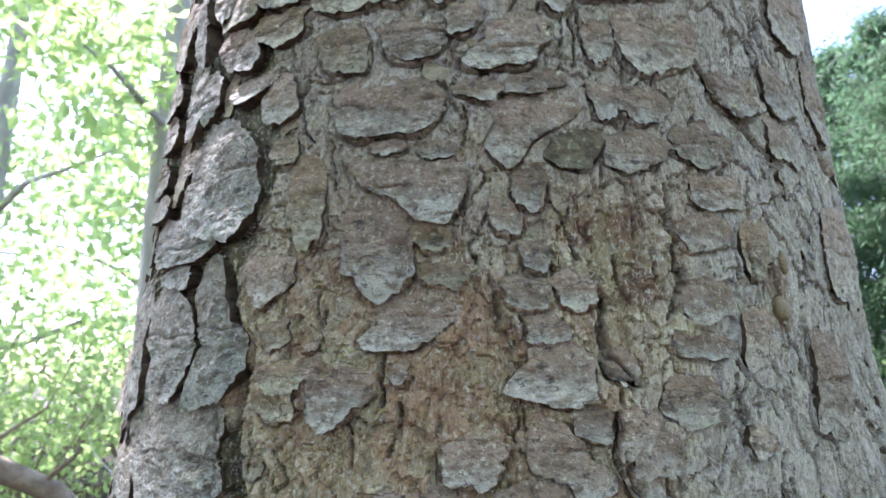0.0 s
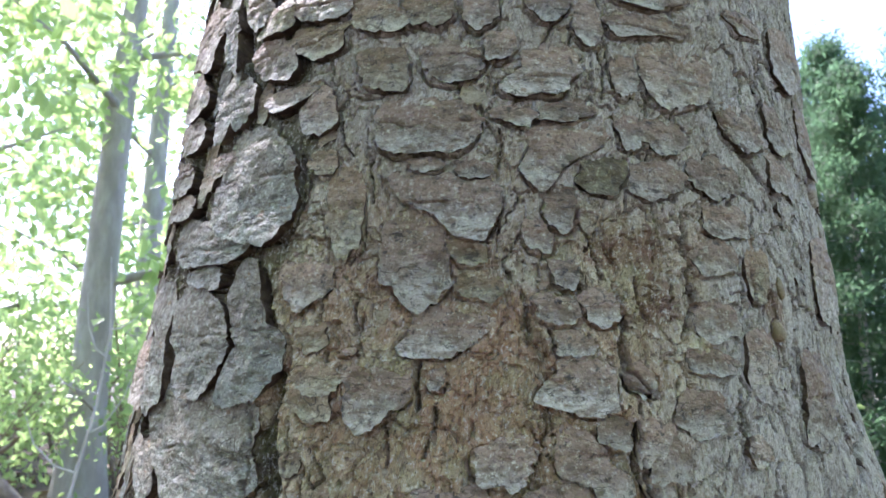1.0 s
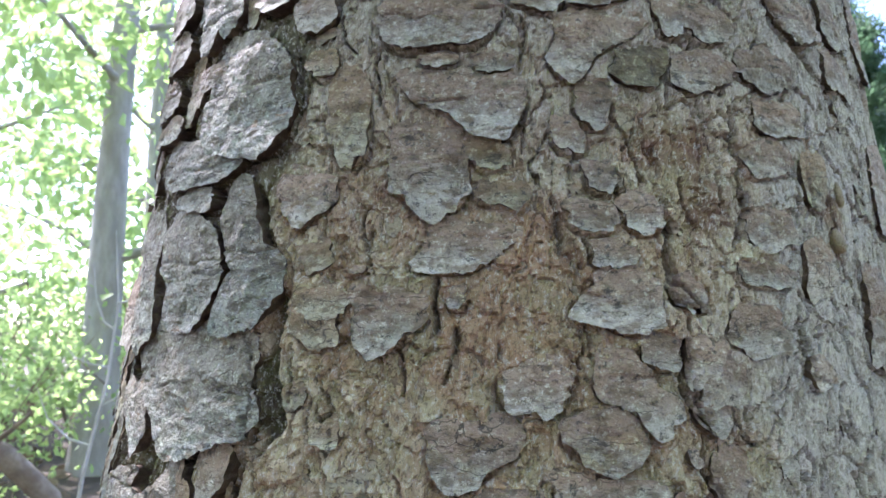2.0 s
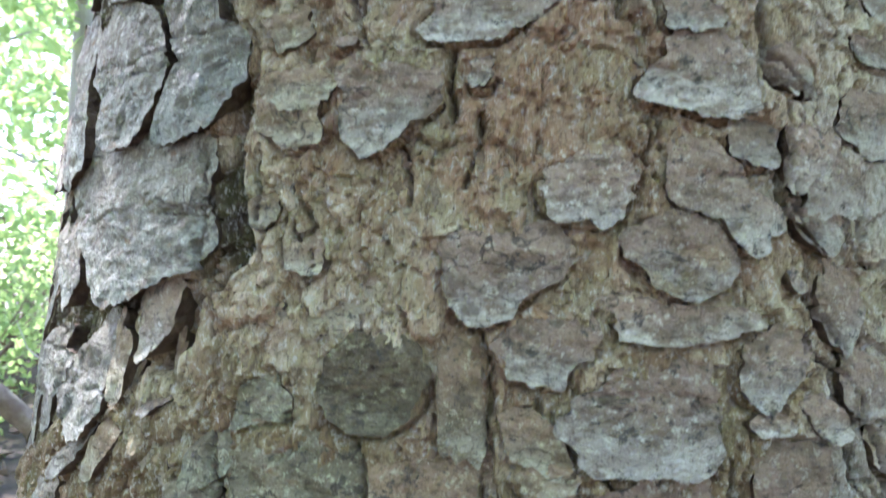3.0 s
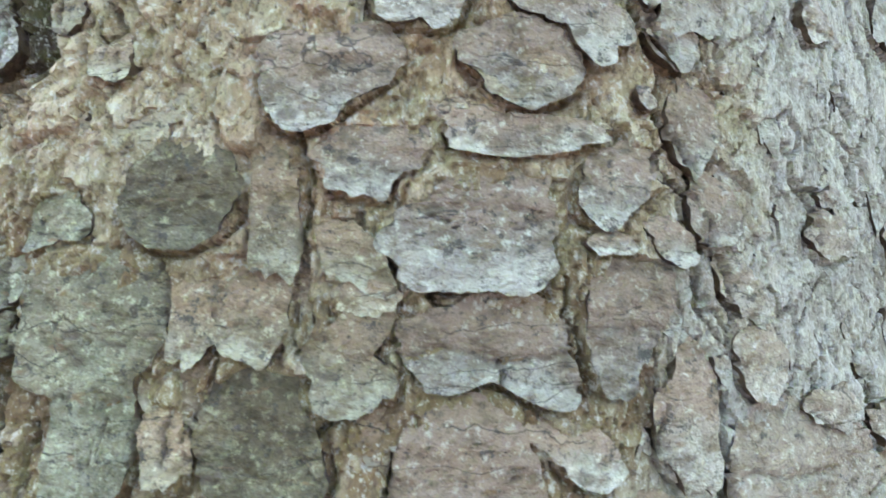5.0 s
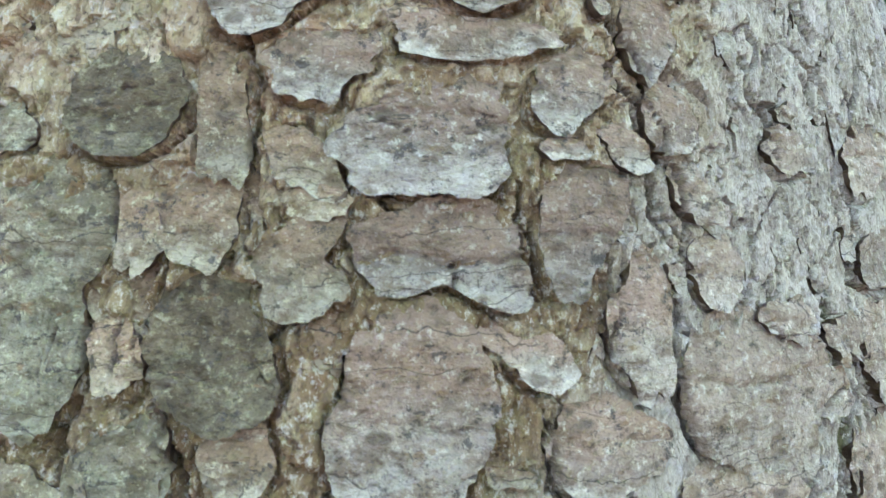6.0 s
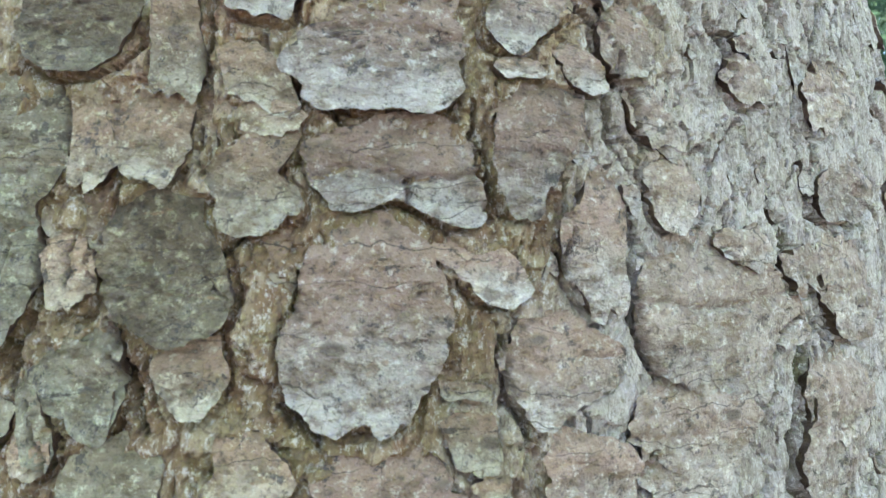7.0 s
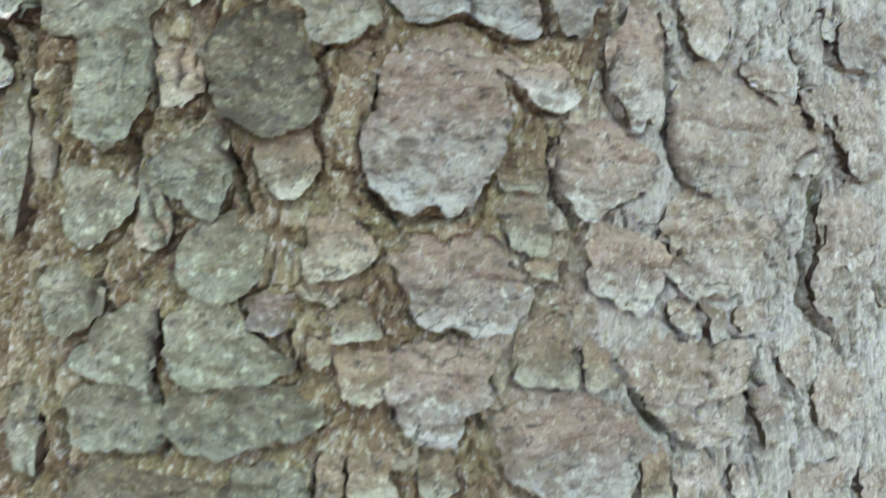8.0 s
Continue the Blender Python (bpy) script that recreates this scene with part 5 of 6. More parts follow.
def cracks(S, Z, s_axis=None, z_axis=None, widest=99, narrowest=0):
    """Strength, from 0 to 1, and depth in mm of the long cracks at the places S, Z."""
    strength, deep = np.zeros_like(S), np.zeros_like(S)
    for k, (width, depth, points) in enumerate(FISSURES if widest > 9 else FISSURES[:DRAWN]):
        if width > widest or width < narrowest:
            continue
        reach = 2 * width + 6
        a, b = min(p[0] for p in points) - reach, max(p[0] for p in points) + reach
        c, d = min(p[1] for p in points) - reach, max(p[1] for p in points) + reach
        if s_axis is None:
            if a > S.max() or b < S.min() or c > Z.max() or d < Z.min():
                continue
            box = ...
        else:
            box = np.ix_(np.nonzero((z_axis > c) & (z_axis < d))[0], np.nonzero((s_axis > a) & (s_axis < b))[0])
        x = S[box] + 1.1 * fbm(S[box] / 6, Z[box] / 6, 70 + k, 3)
        y = Z[box]
        wide = 0.45 * width * (1 + 0.5 * value_noise(S[box] / 9, Z[box] / 9, 71))
        for (s0, z0), (s1, z1) in zip(points, points[1:]):
            t = np.clip(((x - s0) * (s1 - s0) + (y - z0) * (z1 - z0)) / max((s1 - s0) ** 2 + (z1 - z0) ** 2, 1), 0, 1)
            cut = np.exp(-(np.hypot(x - s0 - t * (s1 - s0), y - z0 - t * (z1 - z0)) / wide) ** 3)
            deep[box] = np.where(cut > strength[box], depth, deep[box])
            strength[box] = np.maximum(strength[box], cut)
    return strength, deep


def build_inner():
    """The bark between and under the plates, as one fine sheet, with red fresh layers, grey weathered ground and a tone for each flake."""
    front = np.arange(-250, 250, 0.74)
    back = np.linspace(250, 2 * math.pi * 190 - 250, 90, endpoint=False)
    s_axis = np.concatenate([front, back])
    z_axis = np.concatenate([np.linspace(-60, 618, 60, endpoint=False), np.arange(618, 1078, 0.74), np.linspace(1078, 1400, 40, endpoint=False), np.linspace(1400, 9000, 60)])
    S, Z = np.meshgrid(s_axis, z_axis)
    wrap = np.where(S > math.pi * 190, S - 2 * math.pi * 190, S)
    wx = S + 3.4 * fbm(S / 7, Z / 16, 31, 4)
    wz = Z + 6.0 * fbm(S / 12 + 40, Z / 12, 37, 4)
    d0, gap0, n0, a0 = cells(wx / 21, wz / 38, 39)
    d1, gap1, n1, a1 = cells(wx / 9, wz / 15, 41)
    d2, gap2, n2, a2 = cells(wx / 2.7, wz / 5.6, 47)
    weathered = ramp(wrap + 14 * fbm(S / 30, Z / 40, 53, 3) - 0.12 * (Z - 800), 24, 56)
    weathered = weathered * (1 - 0.65 * ramp(Z + 12 * fbm(S / 25, Z / 25, 67, 2), 805, 870) * ramp(wrap, 50, 20))
    weathered = np.maximum(weathered, 0.8 * ramp(Z + 20 * fbm(S / 25, Z / 25, 60, 2), 860, 940))
    big = (n0 - 0.5) * 3.0 - 2.2 * a0 - 3.2 * (1 - ramp(gap0, 0.01, 0.07))
    coarse = (n1 - 0.5) * 2.6 - 1.4 * a1 - 1.6 * (1 - ramp(gap1, 0.02, 0.12))
    fine = (n2 - 0.5) * 1.3 - 0.8 * a2 - 0.6 * (1 - ramp(gap2, 0.03, 0.2))
    grain = fbm(S / 2.6, Z / 4.5, 59, 3)
    ochre = 1 - weathered
    h = swell(S, Z) - 0.25 * ochre + 0.2 - 0.6 * weathered + (0.38 - 0.16 * weathered) * big + (0.48 - 0.28 * weathered) * coarse + (0.85 - 0.5 * weathered) * fine + (0.35 - 0.2 * weathered) * grain - weathered * (3.0 * (1 - ramp(gap0, 0.0, 0.04)) * ramp(value_noise(S / 22, Z / 30, 61), -0.4, 0.1) + 1.6 * (1 - ramp(gap1, 0.0, 0.06)) * ramp(value_noise(S / 18, Z / 24, 62), -0.1, 0.4))
    fresh = (ramp(n1, 0.80, 0.9) * 0.7 + 0.6 * ramp(n0, 0.75, 0.8) * ramp(n2, 0.3, 0.7) + 0.8 * (1 - ramp(gap0, 0.02, 0.09))) * (1 - 0.8 * weathered)
    # where layers came off lately the bark is red-brown
    bare = np.zeros_like(h)
    for s, z, a, b in BARE:
        bare = np.maximum(bare, ramp(np.hypot((S - s) / a, (Z - z) / b) + 0.4 * fbm(S / 12, Z / 12, 64, 3), 1.15, 0.5))
    fresh = np.maximum((0.6 + 0.4 * ramp(Z, 800, 745)) * fresh, bare * ramp(0.5 * n1 + 0.5 * n2 + 0.3 * fbm(S / 9, Z / 9, 63, 2), 0.05, 0.55))
    tone = 0.45 * n1 + 0.55 * n2
    # old resin stains
    stain = np.zeros_like(h)
    for s, z, a, b, deep in STAINS:
        stain = np.maximum(stain, deep * ramp(np.hypot((S - s) / a, (Z - z) / b) + 0.35 * fbm(S / 7, Z / 7, 65, 3), 1.1, 0.5))
    # seats for the plates, and a narrow gap under their lower rims
    for item in PLATES:
        s, z, left, right, up, down = item[:6]
        rows = np.nonzero((z_axis > z - down - 12) & (z_axis < z + up + 12))[0]
        cols = np.nonzero((s_axis > s - left - 12) & (s_axis < s + right + 12))[0]
        if not len(rows) or not len(cols):
            continue
        box = np.ix_(rows, cols)
        x, y = S[box] - s, Z[box] - z
        rho = plate_reach(item, x, y)
        out = (rho - 1) * min(left, right, up, down)
        low = np.clip((up - y) / (up + down), 0, 1)
        gap = (1.75 + 0.36 * item[7]) * ramp(low, 0.22, 0.7) * np.exp(-(np.clip(out, 0, 99) / 0.95) ** 2)
        seat = swell(S[box], Z[box]) + plate_height(item, x, y) - 1.5 + 6 * (1 - ramp(low + 0.12 * fbm(S[box] / 7, Z[box] / 7, 66, 2), 0.06, 0.24))
        h[box] = np.where(out < 0, np.minimum(h[box], seat), h[box] - gap)
        fresh[box] = np.maximum(fresh[box], 0.75 * ramp(low, 0.4, 0.9) * np.exp(-(np.clip(out, 0, 99) / 2.5) ** 2) * (1 - 0.7 * weathered[box]))
    # the grooved side, where thick slabs stand over deep grooves
    groove = ramp(grooved_side(Z) - wrap + 9 * fbm(S / 14, Z / 30, 69, 3), -6, 8) * ramp(wrap, -290, -260) * ramp(Z, 1110, 1080)
    h = h - 2.4 * groove
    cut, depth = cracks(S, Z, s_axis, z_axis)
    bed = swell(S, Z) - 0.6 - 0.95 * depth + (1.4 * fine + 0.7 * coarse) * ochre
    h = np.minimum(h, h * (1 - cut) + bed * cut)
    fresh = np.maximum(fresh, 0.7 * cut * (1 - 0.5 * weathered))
    # mask for the olive film and the painted shade along the cracks
    film_and_shade = ramp(cut + 0.25 * fbm(S / 5, Z / 9, 68, 3), 0.35, 0.9) * (0.6 + 0.35 * np.maximum(weathered, ramp(depth, 3.5, 8)))
    # the grooves between the slabs get their shade as dark colour too
    film_and_shade = np.maximum(film_and_shade, 0.8 * groove)
    # low down the inner bark has lain open for longer and is dark brown and olive
    aged = ramp(Z + 16 * fbm(S / 22, Z / 30, 72, 3), 800, 766) * (1 - weathered)
    cover = to_world(S, Z, h).reshape(-1, 3)
    return cover, grid_faces(len(z_axis), len(s_axis), True), fresh.ravel(), weathered.ravel(), tone.ravel(), stain.ravel(), film_and_shade.ravel(), aged.ravel()


trunk = tagged(new("conifer_tree"), "large conifer trunk with flaking grey-brown scaly bark", "tree")
verts, faces, fresh, weathered, flake_tone, stained, film_and_shade, aged = build_inner()
link_mesh("inner_bark", verts, faces, INNER, trunk, False, fresh=fresh, weathered=weathered, flake=flake_tone, stain=stained, film_and_shade=film_and_shade, aged=aged)["label"] = "ochre and red-brown flaking inner bark"


def plate_mesh(item, seed, n, chipped=1.0):
    """A scale of bark on an n by n net: flush at its top, sharp and undercut at its lower rim, with thin layers on its face."""
    s, z, left, right, up, down, rim, lift, tone = item
    size = (left + right + up + down) / 4
    # a square net bent into a disc, then the rim once more for the broken edge and the undercut
    u, v = np.meshgrid(np.linspace(-1, 1, n), np.linspace(-1, 1, n))
    wide = np.abs(u) > np.abs(v)
    r = np.where(wide, u, v)
    turn = np.where(wide, math.pi / 4 * v / np.where(wide, u, 1), math.pi / 2 - math.pi / 4 * u / np.where(wide | (v == 0), 1, v))
    net = np.arange(n * n).reshape(n, n)
    loop = np.concatenate([net[0, :-1], net[:-1, -1], net[-1, :0:-1], net[:0:-1, 0]])
    c, sn, rho = np.sign(r) * np.cos(turn), np.sign(r) * np.sin(turn), np.abs(r)
    c, sn, rho = c.ravel(), sn.ravel(), rho.ravel()
    m = len(loop)
    c, sn = np.concatenate([c] + [c[loop]] * 3), np.concatenate([sn] + [sn[loop]] * 3)
    rho = np.concatenate([rho, np.ones(m), np.full(m, 0.97), np.full(m, 0.86)])
    reach = 1 / np.maximum(plate_reach(item, c * np.where(c > 0, right, left), sn * np.where(sn > 0, up, down)), 1e-6)
    ragged = (0.10 * chipped - 0.08) * value_noise(c * 1.8 + seed * 3.1, sn * 1.8, 5) + (1.5 if chipped == 1.0 else 2.3 * chipped) / size * fbm(c * size / 8 + seed, sn * size / 8, 6, 4) + (0.75 / size if chipped == 1.0 else 0) * fbm(c * size / 2.4 + seed, sn * size / 2.4, 7, 2)
    reach = reach * (1 + ragged)
    if chipped == 1.0:
        # a long crack beside the plate trims its rim
        rim_c, rim_s, rim_reach = c[n * n:n * n + m], sn[n * n:n * n + m], reach[n * n:n * n + m]
        out = np.linspace(0.42, 1.0, 24)[None, :] * rim_reach[:, None]
        strength, _ = cracks(s + out * (rim_c * np.where(rim_c > 0, right, left))[:, None], z + out * (rim_s * np.where(rim_s > 0, up, down))[:, None], widest=6.5, narrowest=2.3)
        struck = strength > 0.74
        first = np.where(struck.any(1) & ~struck[:, 0], np.linspace(0.42, 1.0, 24)[struck.argmax(1)], 1.0)
        k = max(1, m // 36)
        first = np.convolve(np.concatenate([first[-k:], first, first[:k]]), np.full(2 * k + 1, 1 / (2 * k + 1)), "valid")
        turn = np.arctan2(rim_s, rim_c)
        reach = reach * np.interp(np.arctan2(sn, c), turn[np.argsort(turn)], first[np.argsort(turn)], period=2 * math.pi)
    # the foot of the broken edge wanders less than the rim
    foot = reach[n * n:n * n + m]
    foot = np.convolve(np.concatenate([foot[-5:], foot, foot[:5]]), np.full(11, 1 / 11), "valid")
    reach[n * n + 2 * m:] = np.minimum(foot, reach[n * n:n * n + m])
    reach[n * n + m:n * n + 2 * m] = 0.5 * reach[n * n:n * n + m] + 0.5 * reach[n * n + 2 * m:]
    reach = np.where(rho > 0, reach, 0)
    x = rho * reach * c * np.where(c > 0, right, left)
    y = rho * reach * sn * np.where(sn > 0, up, down)
    S, Z = s + x, z + y
    low = np.clip((up - y) / (up + down), 0, 1)
    base = swell(S, Z)
    wx, wz = S + 2.5 * fbm(S / 7, Z / 7, 83 + seed, 3), Z + 2.5 * fbm(S / 7, Z / 7, 84 + seed, 3)
    layer, small = cells(wx / 12, wz / 8, 80 + seed), cells(wx / 4.5, wz / 3.2, 180 + seed)
    face = plate_height(item, x, y) + 0.6 * fbm(S / 20, Z / 16, 90 + seed, 3) + 0.9 * (layer[2] - 0.5) + 0.35 * (small[2] - 0.5) + 0.2 * fbm(S / 3.0, Z / 2.4, 95, 2)
    # a hair crack or two across larger plates
    for k in range(int(size > 11) + int(size > 18)):
        level = z + (up + down) * (0.12 - 0.33 * hash01(np.array([seed]), np.array([k]), 3)[0]) + 1.5 * fbm(S / 9, S * 0 + seed, 97 + k, 3)
        face = face - 1.2 * np.exp(-((Z - level) / 0.5) ** 2) * ramp(value_noise(S / 14, S * 0 + k, 98 + seed), -0.3, 0.1)
    h = base + face
    cut, depth = cracks(S, Z, widest=2.29)
    cut = ramp(cut, 0.66, 0.97)
    h = h - cut * np.minimum(2.4, 0.7 * depth)
    k = n * n
    h[k:k + m] = h[loop]
    h[k + m:k + 2 * m] = h[loop] - 0.5 * (0.8 + 0.5 * lift * low[loop])
    h[k + 2 * m:] = base[k + 2 * m:] - 4.5 - 0.25 * lift - 6 * ramp(grooved_side(Z[k + 2 * m:]) - S[k + 2 * m:], -12, 2)
    worn = 0.7 * cut
    worn[k:] = 1.0
    margin = ramp(low + 0.10 * fbm(S / 6, Z / 6, 99, 3), 0.15, 1.05)
    step = np.roll(np.arange(m), -1)
    skirt = [np.stack([k + a * m + step, k + a * m + np.arange(m), k + (a + 1) * m + np.arange(m), k + (a + 1) * m + step], -1) for a in (0, 1)]
    faces = np.concatenate([grid_faces(n, n, False)] + skirt)
    return to_world(S, Z, h), faces, worn, margin, 0.5 * layer[2] + 0.5 * small[2]


# narrow slabs that fill the grooved side between the larger ones
maker = np.random.default_rng(8)
FILL = []
for z in np.arange(748, 1075, 21):
    for s in np.arange(-236, -80, 12.5):
        x, y = s + maker.uniform(-4, 4), z + maker.uniform(-9, 9)
        wide, tall = maker.uniform(3.8, 6.8), maker.uniform(10, 21)
        if x + wide > grooved_side(y) - 1 or min((plate_reach(p, x - p[0], y + q - p[1]) for p in PLATES for q in (-0.5 * tall, 0, 0.5 * tall)), default=9) < 1.0:
            continue
        wide_b, tall_b = maker.uniform(0.8, 1.2) * wide, maker.uniform(0.8, 1.2) * tall
        FILL.append((x, y, wide, wide_b, tall, tall_b, outline(wide_b, tall, wide, tall_b, maker.uniform(2.2, 3.6)), maker.uniform(0.6, 2.0), maker.choice(["lichen", "lichen", "grey", "brown"])))

for k, item in enumerate(PLATES + FILL):
    girth = item[2] + item[3] + item[4] + item[5]
    v, f, worn, margin, tones = plate_mesh(item, k, int(np.clip(girth / 1.9, 14, 80)))
    if k >= len(PLATES):
        v = v - 0.0022 * np.stack([np.sin(item[0] / 190), -np.cos(item[0] / 190), 0])
    link_mesh("bark_plate", v, f, PLATE[item[8]], trunk, True, worn=worn, margin=margin, flake=tones)

# thin loose chips on the ochre bark between the plates
rng = np.random.default_rng(5)
chips = {"chip": [], "weathered": []}
for z in np.arange(604, 1096, 6.0):
    for s in np.arange(-240, 235, 5.5):
        grey = s + 12 * rng.normal() - 0.12 * (z - 800) > 38
        if rng.random() < (0.78 if grey else 0.79 if z > 790 else 0.9):
            continue
        left, right, up, down = *rng.uniform(0.9, 3.4, 2), *rng.uniform(1.6, 5.5, 2)
        item = (s + rng.uniform(-3, 3), z + rng.uniform(-3.5, 3.5), left, right, up, down, outline(right, up, left, down, rng.uniform(1.3, 3.0)), rng.uniform(0.2, 0.8 if grey else 1.3), "")
        if any(math.hypot((item[0] - q[0]) / q[2], (item[1] - q[1]) / q[3]) < 0.8 for q in STAINS) or min((plate_reach(p, item[0] - p[0], item[1] - p[1]) for p in PLATES if abs(p[0] - item[0]) < 60 and abs(p[1] - item[1]) < 60), default=9) < 1.08:
            continue
        if s < grooved_side(z) + 4 and rng.random() < 0.8:
            continue
        v, f, *values = plate_mesh(item, int(rng.integers(900)), 7, 2.4)
        way = np.stack([v[:, 0], v[:, 1], 0 * v[:, 0]], 1)
        v = v - (0.0018 if grey else 0.0018) * way / np.linalg.norm(way, axis=1)[:, None]
        chips["weathered" if grey else "chip"].append((v, f, *values))
for name, words in (("chip", "small loose ochre chips of flaking bark"), ("weathered", "small grey chips of weathered bark")):
    v, f = joined([(c[0], c[1]) for c in chips[name]])
    tagged(link_mesh("loose_bark", v, f, PLATE[name], trunk, True, **{key: np.concatenate([c[k] for c in chips[name]]) for k, key in ((2, "worn"), (3, "margin"), (4, "flake"))}), words, kind="stuff")


# ---- the woods round about ----
def leaf_cloud(centres, count, spread, size, droop, seed, slim=0.55):
    """Many small folded leaves scattered about the centres."""
    r = np.random.default_rng(seed)
    c = np.asarray(centres)[r.integers(len(centres), size=count)] + r.normal(0, 1, (count, 3)) * spread
    way = r.normal(0, 1, (count, 3)) + np.array([0, 0, -droop])
    way /= np.linalg.norm(way, axis=1)[:, None]
    side = np.cross(way, r.normal(0, 1, (count, 3)))
    side /= np.linalg.norm(side, axis=1)[:, None]
    up = np.cross(side, way)
    ln = size * r.uniform(0.6, 1.3, (count, 1))
    wd = ln * slim * 0.5
    a, b = c - way * ln / 2, c + way * ln / 2
    v = np.stack([a, c + side * wd + up * wd * 0.3, b, c - side * wd + up * wd * 0.3], 1).reshape(-1, 3)
    k = np.arange(count)[:, None] * 4
    return v, np.concatenate([k + np.array([[0, 1, 2]]), k + np.array([[0, 2, 3]])])


def broadleaf(seed, height, girth, lean, first, leaves, spread, leaf=0.11):
    """A woodland tree with a bent trunk, limbs and a crown of loose leaves; stands at the origin."""
    r = np.random.default_rng(seed)
    tree = new("broadleaf_tree")
    steps = np.linspace(0, 1, 14)
    bend = r.uniform(-0.25, 0.25, 2)
    line = [(lean * height * t + bend[0] * math.sin(3 * t), bend[1] * math.sin(2.4 * t), height * t - 0.1) for t in steps]
    wide = [girth * (1 - 0.8 * t) * (1 + 0.5 * math.exp(-t * 40)) for t in steps]
    link_mesh("trunk", *tube(line, wide, 14, seed), SMOOTH_BARK, tree)
    tips = []
    for k in range(11):
        t = first + (0.97 - first) * k / 10
        base = Vector([float(np.interp(t, steps, [p[i] for p in line])) for i in range(3)])
        turn, reach = 2.4 * k + r.uniform(-0.5, 0.5), height * (0.30 - 0.17 * t) * r.uniform(0.7, 1.2)
        pts = [base + Vector((math.cos(turn) * reach * q, math.sin(turn) * reach * q, reach * (0.45 * q - 0.25 * q * q) + 0.05 * r.normal())) for q in (0, 0.3, 0.6, 1.0)]
        thick = girth * (1 - 0.8 * t) * 0.38
        link_mesh("limb", *tube(pts, [thick, thick * 0.7, thick * 0.45, thick * 0.15], 7, seed + k), SMOOTH_BARK, tree)
        for q in (0.35, 0.6, 0.8, 1.0):
            mid = pts[0].lerp(pts[3], q)
            tips += [tuple(mid + Vector(r.normal(0, 0.16, 3)) * reach) for _ in range(4)]
    link_mesh("crown", *leaf_cloud(tips, leaves, spread, leaf, 0.6, seed), LEAF, tree, False)
    return tree


def conifer(seed, height, girth):
    """A dark conifer with tiers of drooping boughs of needle sprays; stands at the origin."""
    r = np.random.default_rng(seed)
    tree = new("young_conifer")
    link_mesh("trunk", *tube([(0.02 * math.sin(5 * t), 0, height * t - 0.1) for t in np.linspace(0, 1, 10)], [girth * (1 - 0.93 * t) for t in np.linspace(0, 1, 10)], 10, seed), SMOOTH_BARK, tree)
    sprays = []
    for k in range(46):
        t = 0.06 + 0.92 * k / 45
        turn, reach = 2.4 * k, height * 0.24 * (1 - t) ** 0.8 + 0.15
        base = Vector((0, 0, height * t))
        pts = [base + Vector((math.cos(turn) * reach * q, math.sin(turn) * reach * q, -0.28 * reach * q * q + 0.1 * reach * q)) for q in (0, 0.35, 0.7, 1.0)]
        thick = 0.05 * reach * girth / 0.1 * 0.3
        link_mesh("bough", *tube(pts, [thick, thick * 0.7, thick * 0.4, thick * 0.15], 5, seed + k), SMOOTH_BARK, tree)
        for q in np.linspace(0.2, 1, 9):
            sprays += [tuple(pts[0].lerp(pts[3], q) + Vector((r.normal(0, 0.10), r.normal(0, 0.10), r.normal(0, 0.04))) * reach) for _ in range(3)]
    link_mesh("needles", *leaf_cloud(sprays, 26000, 0.13, 0.15, 0.8, seed, 0.2), NEEDLES, tree, False)
    return tree


def bush(seed, size, leaves):
    r = np.random.default_rng(seed)
    shrub = new("shrub")
    tips = []
    for k in range(9):
        turn, out = 0.7 * k + r.uniform(0, 0.4), size * r.uniform(0.4, 0.9)
        pts = [Vector((0, 0, -0.05)), Vector((math.cos(turn) * out * 0.4, math.sin(turn) * out * 0.4, size * 0.6)), Vector((math.cos(turn) * out, math.sin(turn) * out, size * r.uniform(0.8, 1.3)))]
        link_mesh("stem", *tube(pts, [0.014, 0.009, 0.003], 5, seed + k), DEAD_WOOD, shrub)
        tips += [tuple(pts[1].lerp(pts[2], q)) for q in (0, 0.3, 0.6, 0.8, 1.0)] + [tuple(pts[0].lerp(pts[1], 0.6))]
    link_mesh("foliage", *leaf_cloud(tips, leaves, 0.22 * size, 0.07, 0.3, seed + 1), LEAF, shrub, False)
    return shrub


def stand(thing, x, y, turn=0, scale=1.0):
    return pose(x, y, floor_at(x, y), 0, 0, turn) @ Matrix.Diagonal((scale, scale, scale, 1))


def place_all(first, spots, label, category, group):
    tagged(first, label, category, group)
    for k, (x, y, turn, scale) in enumerate(spots):
        ob = first if k == 0 else copy_thing(first, Matrix())
        ob.matrix_basis = stand(ob, x, y, turn, scale)


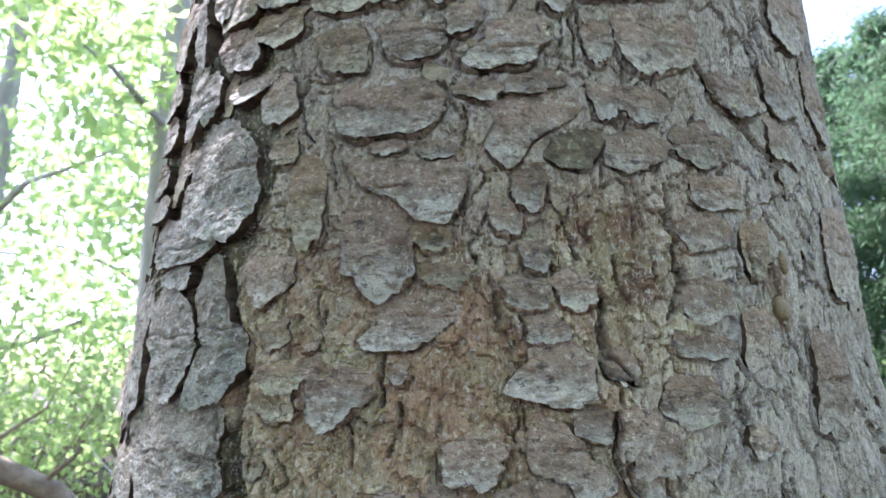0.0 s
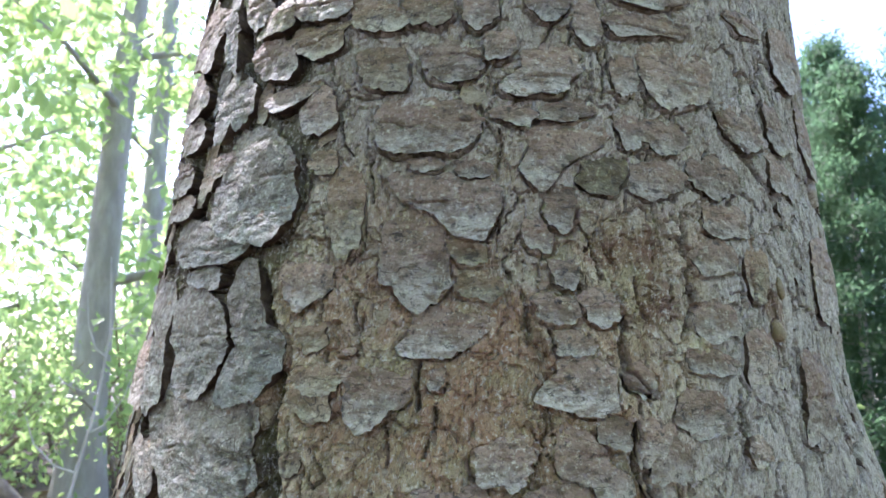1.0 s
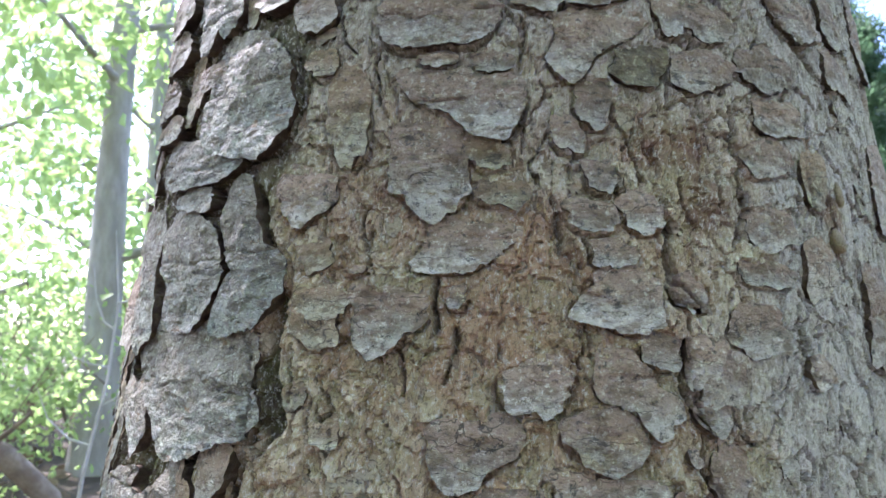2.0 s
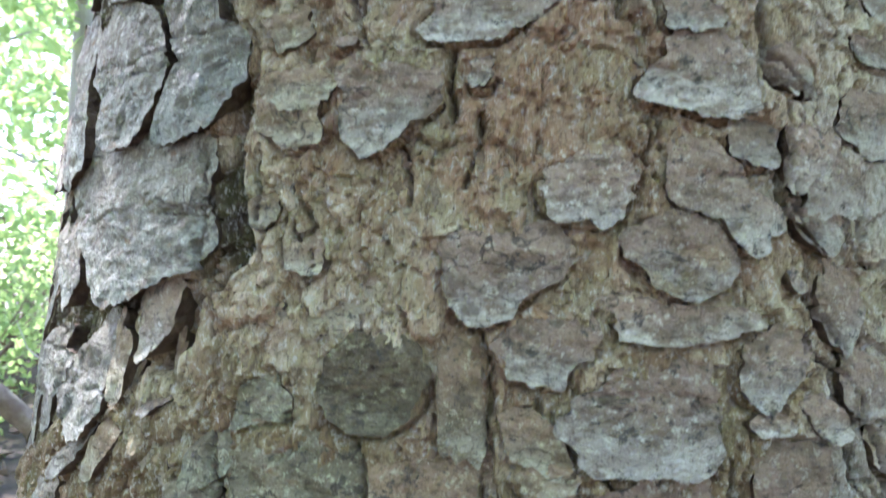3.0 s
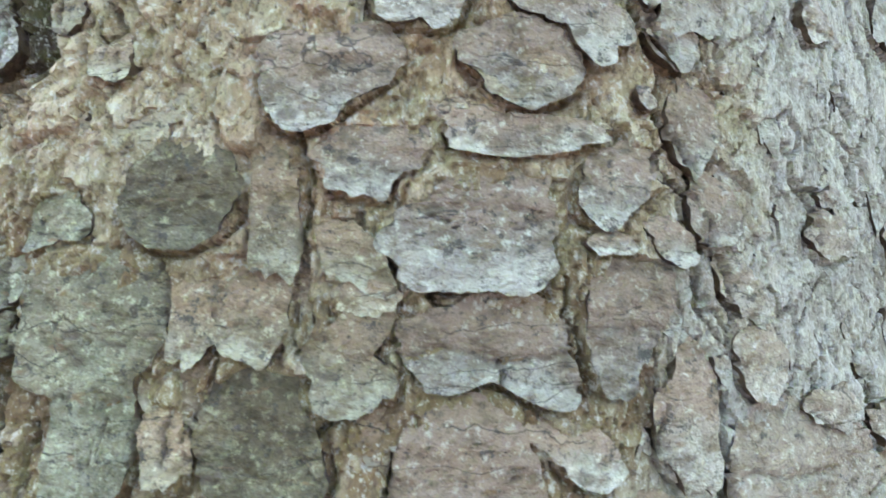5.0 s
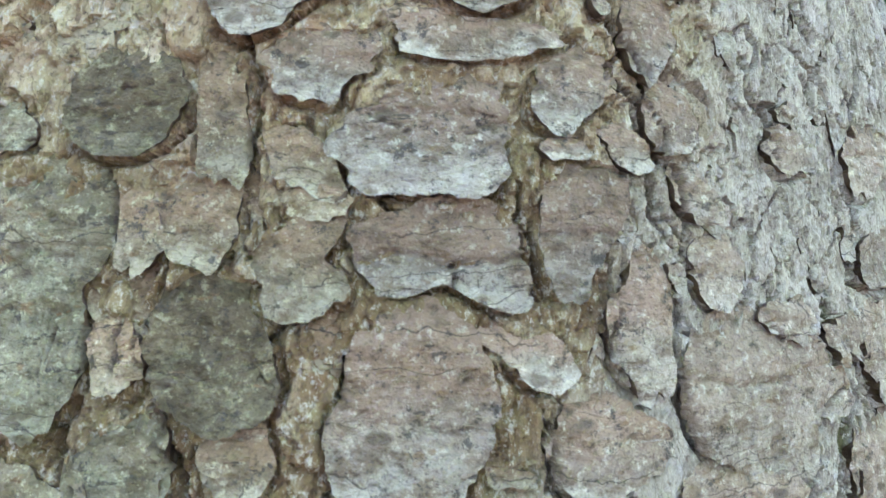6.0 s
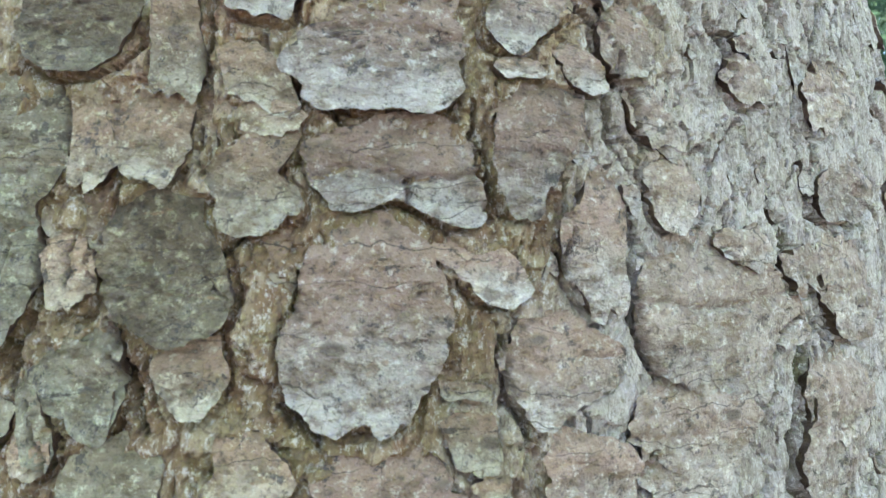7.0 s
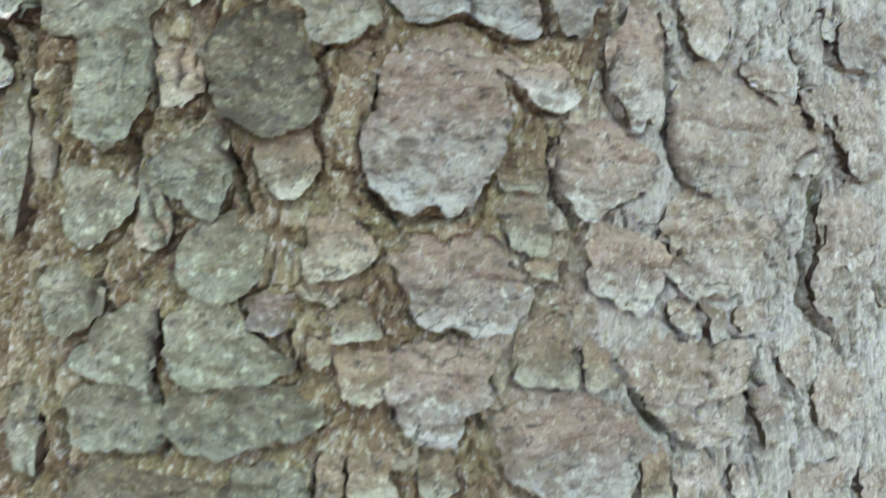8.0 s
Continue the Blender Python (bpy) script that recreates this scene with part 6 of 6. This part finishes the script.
near_tree = tagged(broadleaf(11, 7.5, 0.13, 0.035, 0.20, 5200, 0.17, 0.12), "slender grey broadleaf tree with sunlit green leaves", "tree", "woodland trees")
near_tree.matrix_basis = stand(near_tree, -2.05, 4.45, 0)
# stands out of view; added so its leaves block and dapple the sun
shade_tree = tagged(broadleaf(17, 8.5, 0.16, 0.01, 0.40, 6200, 0.34), "leafy broadleaf tree added out of view to dapple the sunlight", "tree", "woodland trees")
shade_tree.matrix_basis = stand(shade_tree, -4.7, 3.35, 30)
place_all(broadleaf(23, 9.0, 0.17, 0.02, 0.12, 3800, 0.24, 0.15),
          [(-5.4, 7.2, 40, 1.0), (-3.3, 9.0, 160, 1.1), (-8.5, 9.5, 250, 1.2), (-6.0, 13.5, 90, 1.3), (-11.5, 13.0, 10, 1.3), (10.5, 9.0, 300, 1.2),
           # out of view: trees added to cut the sky light on the trunk
           (-6.5, 0.5, 70, 1.1), (-4.2, -3.6, 120, 1.1), (-2.0, -6.0, 190, 1.2), (-7.5, -4.5, 330, 1.2), (-3.4, -1.6, 250, 0.9), (0.2, -4.3, 45, 1.1), (-2.4, -3.4, 160, 1.0), (3.4, -5.2, 290, 1.1), (-4.9, -0.6, 100, 1.0), (5.4, -2.6, 75, 1.0), (2.2, -8.5, 15, 1.3), (9.0, -8.0, 140, 1.2), (4.4, -0.4, 200, 1.0), (6.6, 1.2, 20, 1.1), (3.0, -2.6, 310, 0.9)],
          "tall broadleaf tree with light green summer leaves, seen or added out of view", "tree", "woodland trees")
place_all(conifer(31, 7.0, 0.10), [(3.5, 4.7, 0, 0.50), (4.6, 5.2, 130, 0.58), (4.0, 6.6, 220, 0.62), (5.6, 6.4, 50, 0.7), (3.1, 6.2, 90, 0.5), (3.9, 5.6, 300, 0.6), (2.7, 5.2, 10, 0.45)],
          "dark green young conifer with drooping boughs", "tree", "conifers")
place_all(bush(41, 0.9, 900), [(-3.3, 3.6, 0, 1.0), (-3.9, 4.9, 70, 1.2), (-2.6, 6.6, 140, 1.3), (-5.0, 5.6, 210, 1.4), (-4.4, 8.2, 300, 1.5), (-2.55, 5.3, 30, 1.1), (-3.1, 4.6, 200, 0.9), (-2.1, 7.6, 80, 1.5), (4.6, 3.3, 20, 0.9), (2.2, 4.2, 60, 0.8), (2.75, 5.1, 170, 1.0), (5.6, 4.2, 100, 1.1), (-2.2, 3.3, 15, 0.7), (-2.5, 3.9, 250, 0.8), (-1.9, 4.7, 320, 0.9)],
          "low leafy green shrub on the forest floor", "shrub", "undergrowth")

# a fallen branch that arches over the leaf litter
log = tagged(new("fallen_branch"), "fallen grey-brown dead branch arched over leaf litter", "branch")
bow = [(-3.7, 1.75, floor_at(-3.7, 1.75)), (-3.1, 2.1, 0.34), (-2.5, 2.42, 0.52), (-2.0, 2.64, 0.50), (-1.76, 2.8, 0.36), (-1.6, 2.9, 0.16), (-1.54, 2.95, floor_at(-1.54, 2.95) - 0.03)]
link_mesh("stem", *tube(bow, [0.07, 0.066, 0.06, 0.055, 0.05, 0.046, 0.04], 14, 3, 0.14), DEAD_WOOD, log)
for k, (at, way) in enumerate((((-2.8, 2.26, 0.43), (-0.10, -0.05, 0.45)), ((-2.3, 2.5, 0.52), (0.12, -0.10, 0.30)), ((-2.05, 2.62, 0.51), (0.30, 0.05, 0.22)), ((-1.8, 2.77, 0.40), (0.22, -0.12, 0.16)))):
    a, b = Vector(at), Vector(at) + Vector(way)
    link_mesh("twig", *tube([a, a.lerp(b, 0.5) + Vector((0.05, 0, 0.04)), b], [0.014, 0.009, 0.003], 7, k), DEAD_WOOD, log)

# a bare sapling with thin pale twigs
sapling = tagged(new("bare_sapling"), "thin bare sapling with pale curved twigs", "sapling")
bx, by = -1.30, 2.45
bz = floor_at(bx, by)
link_mesh("stem", *tube([(bx, by, bz - 0.03), (bx + 0.03, by, bz + 0.35), (bx + 0.09, by, bz + 0.7), (bx + 0.10, by + 0.02, bz + 1.0), (bx + 0.06, by + 0.03, bz + 1.3)], [0.008, 0.007, 0.006, 0.004, 0.002], 8, 5), PALE_TWIG, sapling)
for k, (z, dx, dz) in enumerate(((0.45, -0.25, 0.22), (0.6, 0.14, 0.3), (0.75, -0.2, 0.08), (0.9, -0.12, 0.25), (1.0, 0.12, 0.12))):
    a = Vector((float(np.interp(z, (0, 0.35, 0.7, 1.0, 1.3), (bx, bx + 0.03, bx + 0.09, bx + 0.10, bx + 0.06))), by, bz + z))
    link_mesh("twig", *tube([a, a + Vector((dx * 0.35, 0.01, dz * 0.1)), a + Vector((dx * 0.75, 0.03, dz * 0.45)), a + Vector((dx, 0.05, dz))], [0.004, 0.0035, 0.0025, 0.0012], 6, k), PALE_TWIG, sapling)

# dry leaves on the ground
r = np.random.default_rng(77)
spots = []
while len(spots) < 8000:
    x, y = r.uniform(-7, 7), r.uniform(-1.5, 9)
    if math.hypot(x, y) > 0.45:
        spots.append((x, y, floor_at(x, y) + 0.015 + 0.01 * r.random()))
v, f = leaf_cloud(spots, 8000, 0.0, 0.11, 0.0, 78)
tagged(link_mesh("leaf_litter", v, f, LITTER, None, False), "scattered dry brown fallen leaves", "leaves", kind="stuff")

# a hardened drop of resin that has run down the bark
def resin_drop(s, z, wide, tall):
    n, m = 20, 12
    u, w = np.meshgrid(np.linspace(0, 2 * math.pi, n, endpoint=False), np.linspace(0.03, math.pi, m))
    x = wide * np.sin(w) * np.cos(u) * (1 + 0.12 * np.sin(3 * u + 1))
    y = tall * np.cos(w) * (1 + 0.15 * np.cos(w))
    h = 0.6 + 0.7 * wide * np.sin(w) * np.sin(u) * (1 - 0.4 * np.cos(w))
    return link_mesh("resin_drop", to_world(s + x, z + y, h).reshape(-1, 3), grid_faces(m, n, True), RESIN, trunk)


resin_drop(97.1, 872.3, 3.6, 4.4)["label"] = "amber hardened resin drop"
resin_drop(102.3, 889.3, 2.2, 4.6)["label"] = "dull amber run of resin"
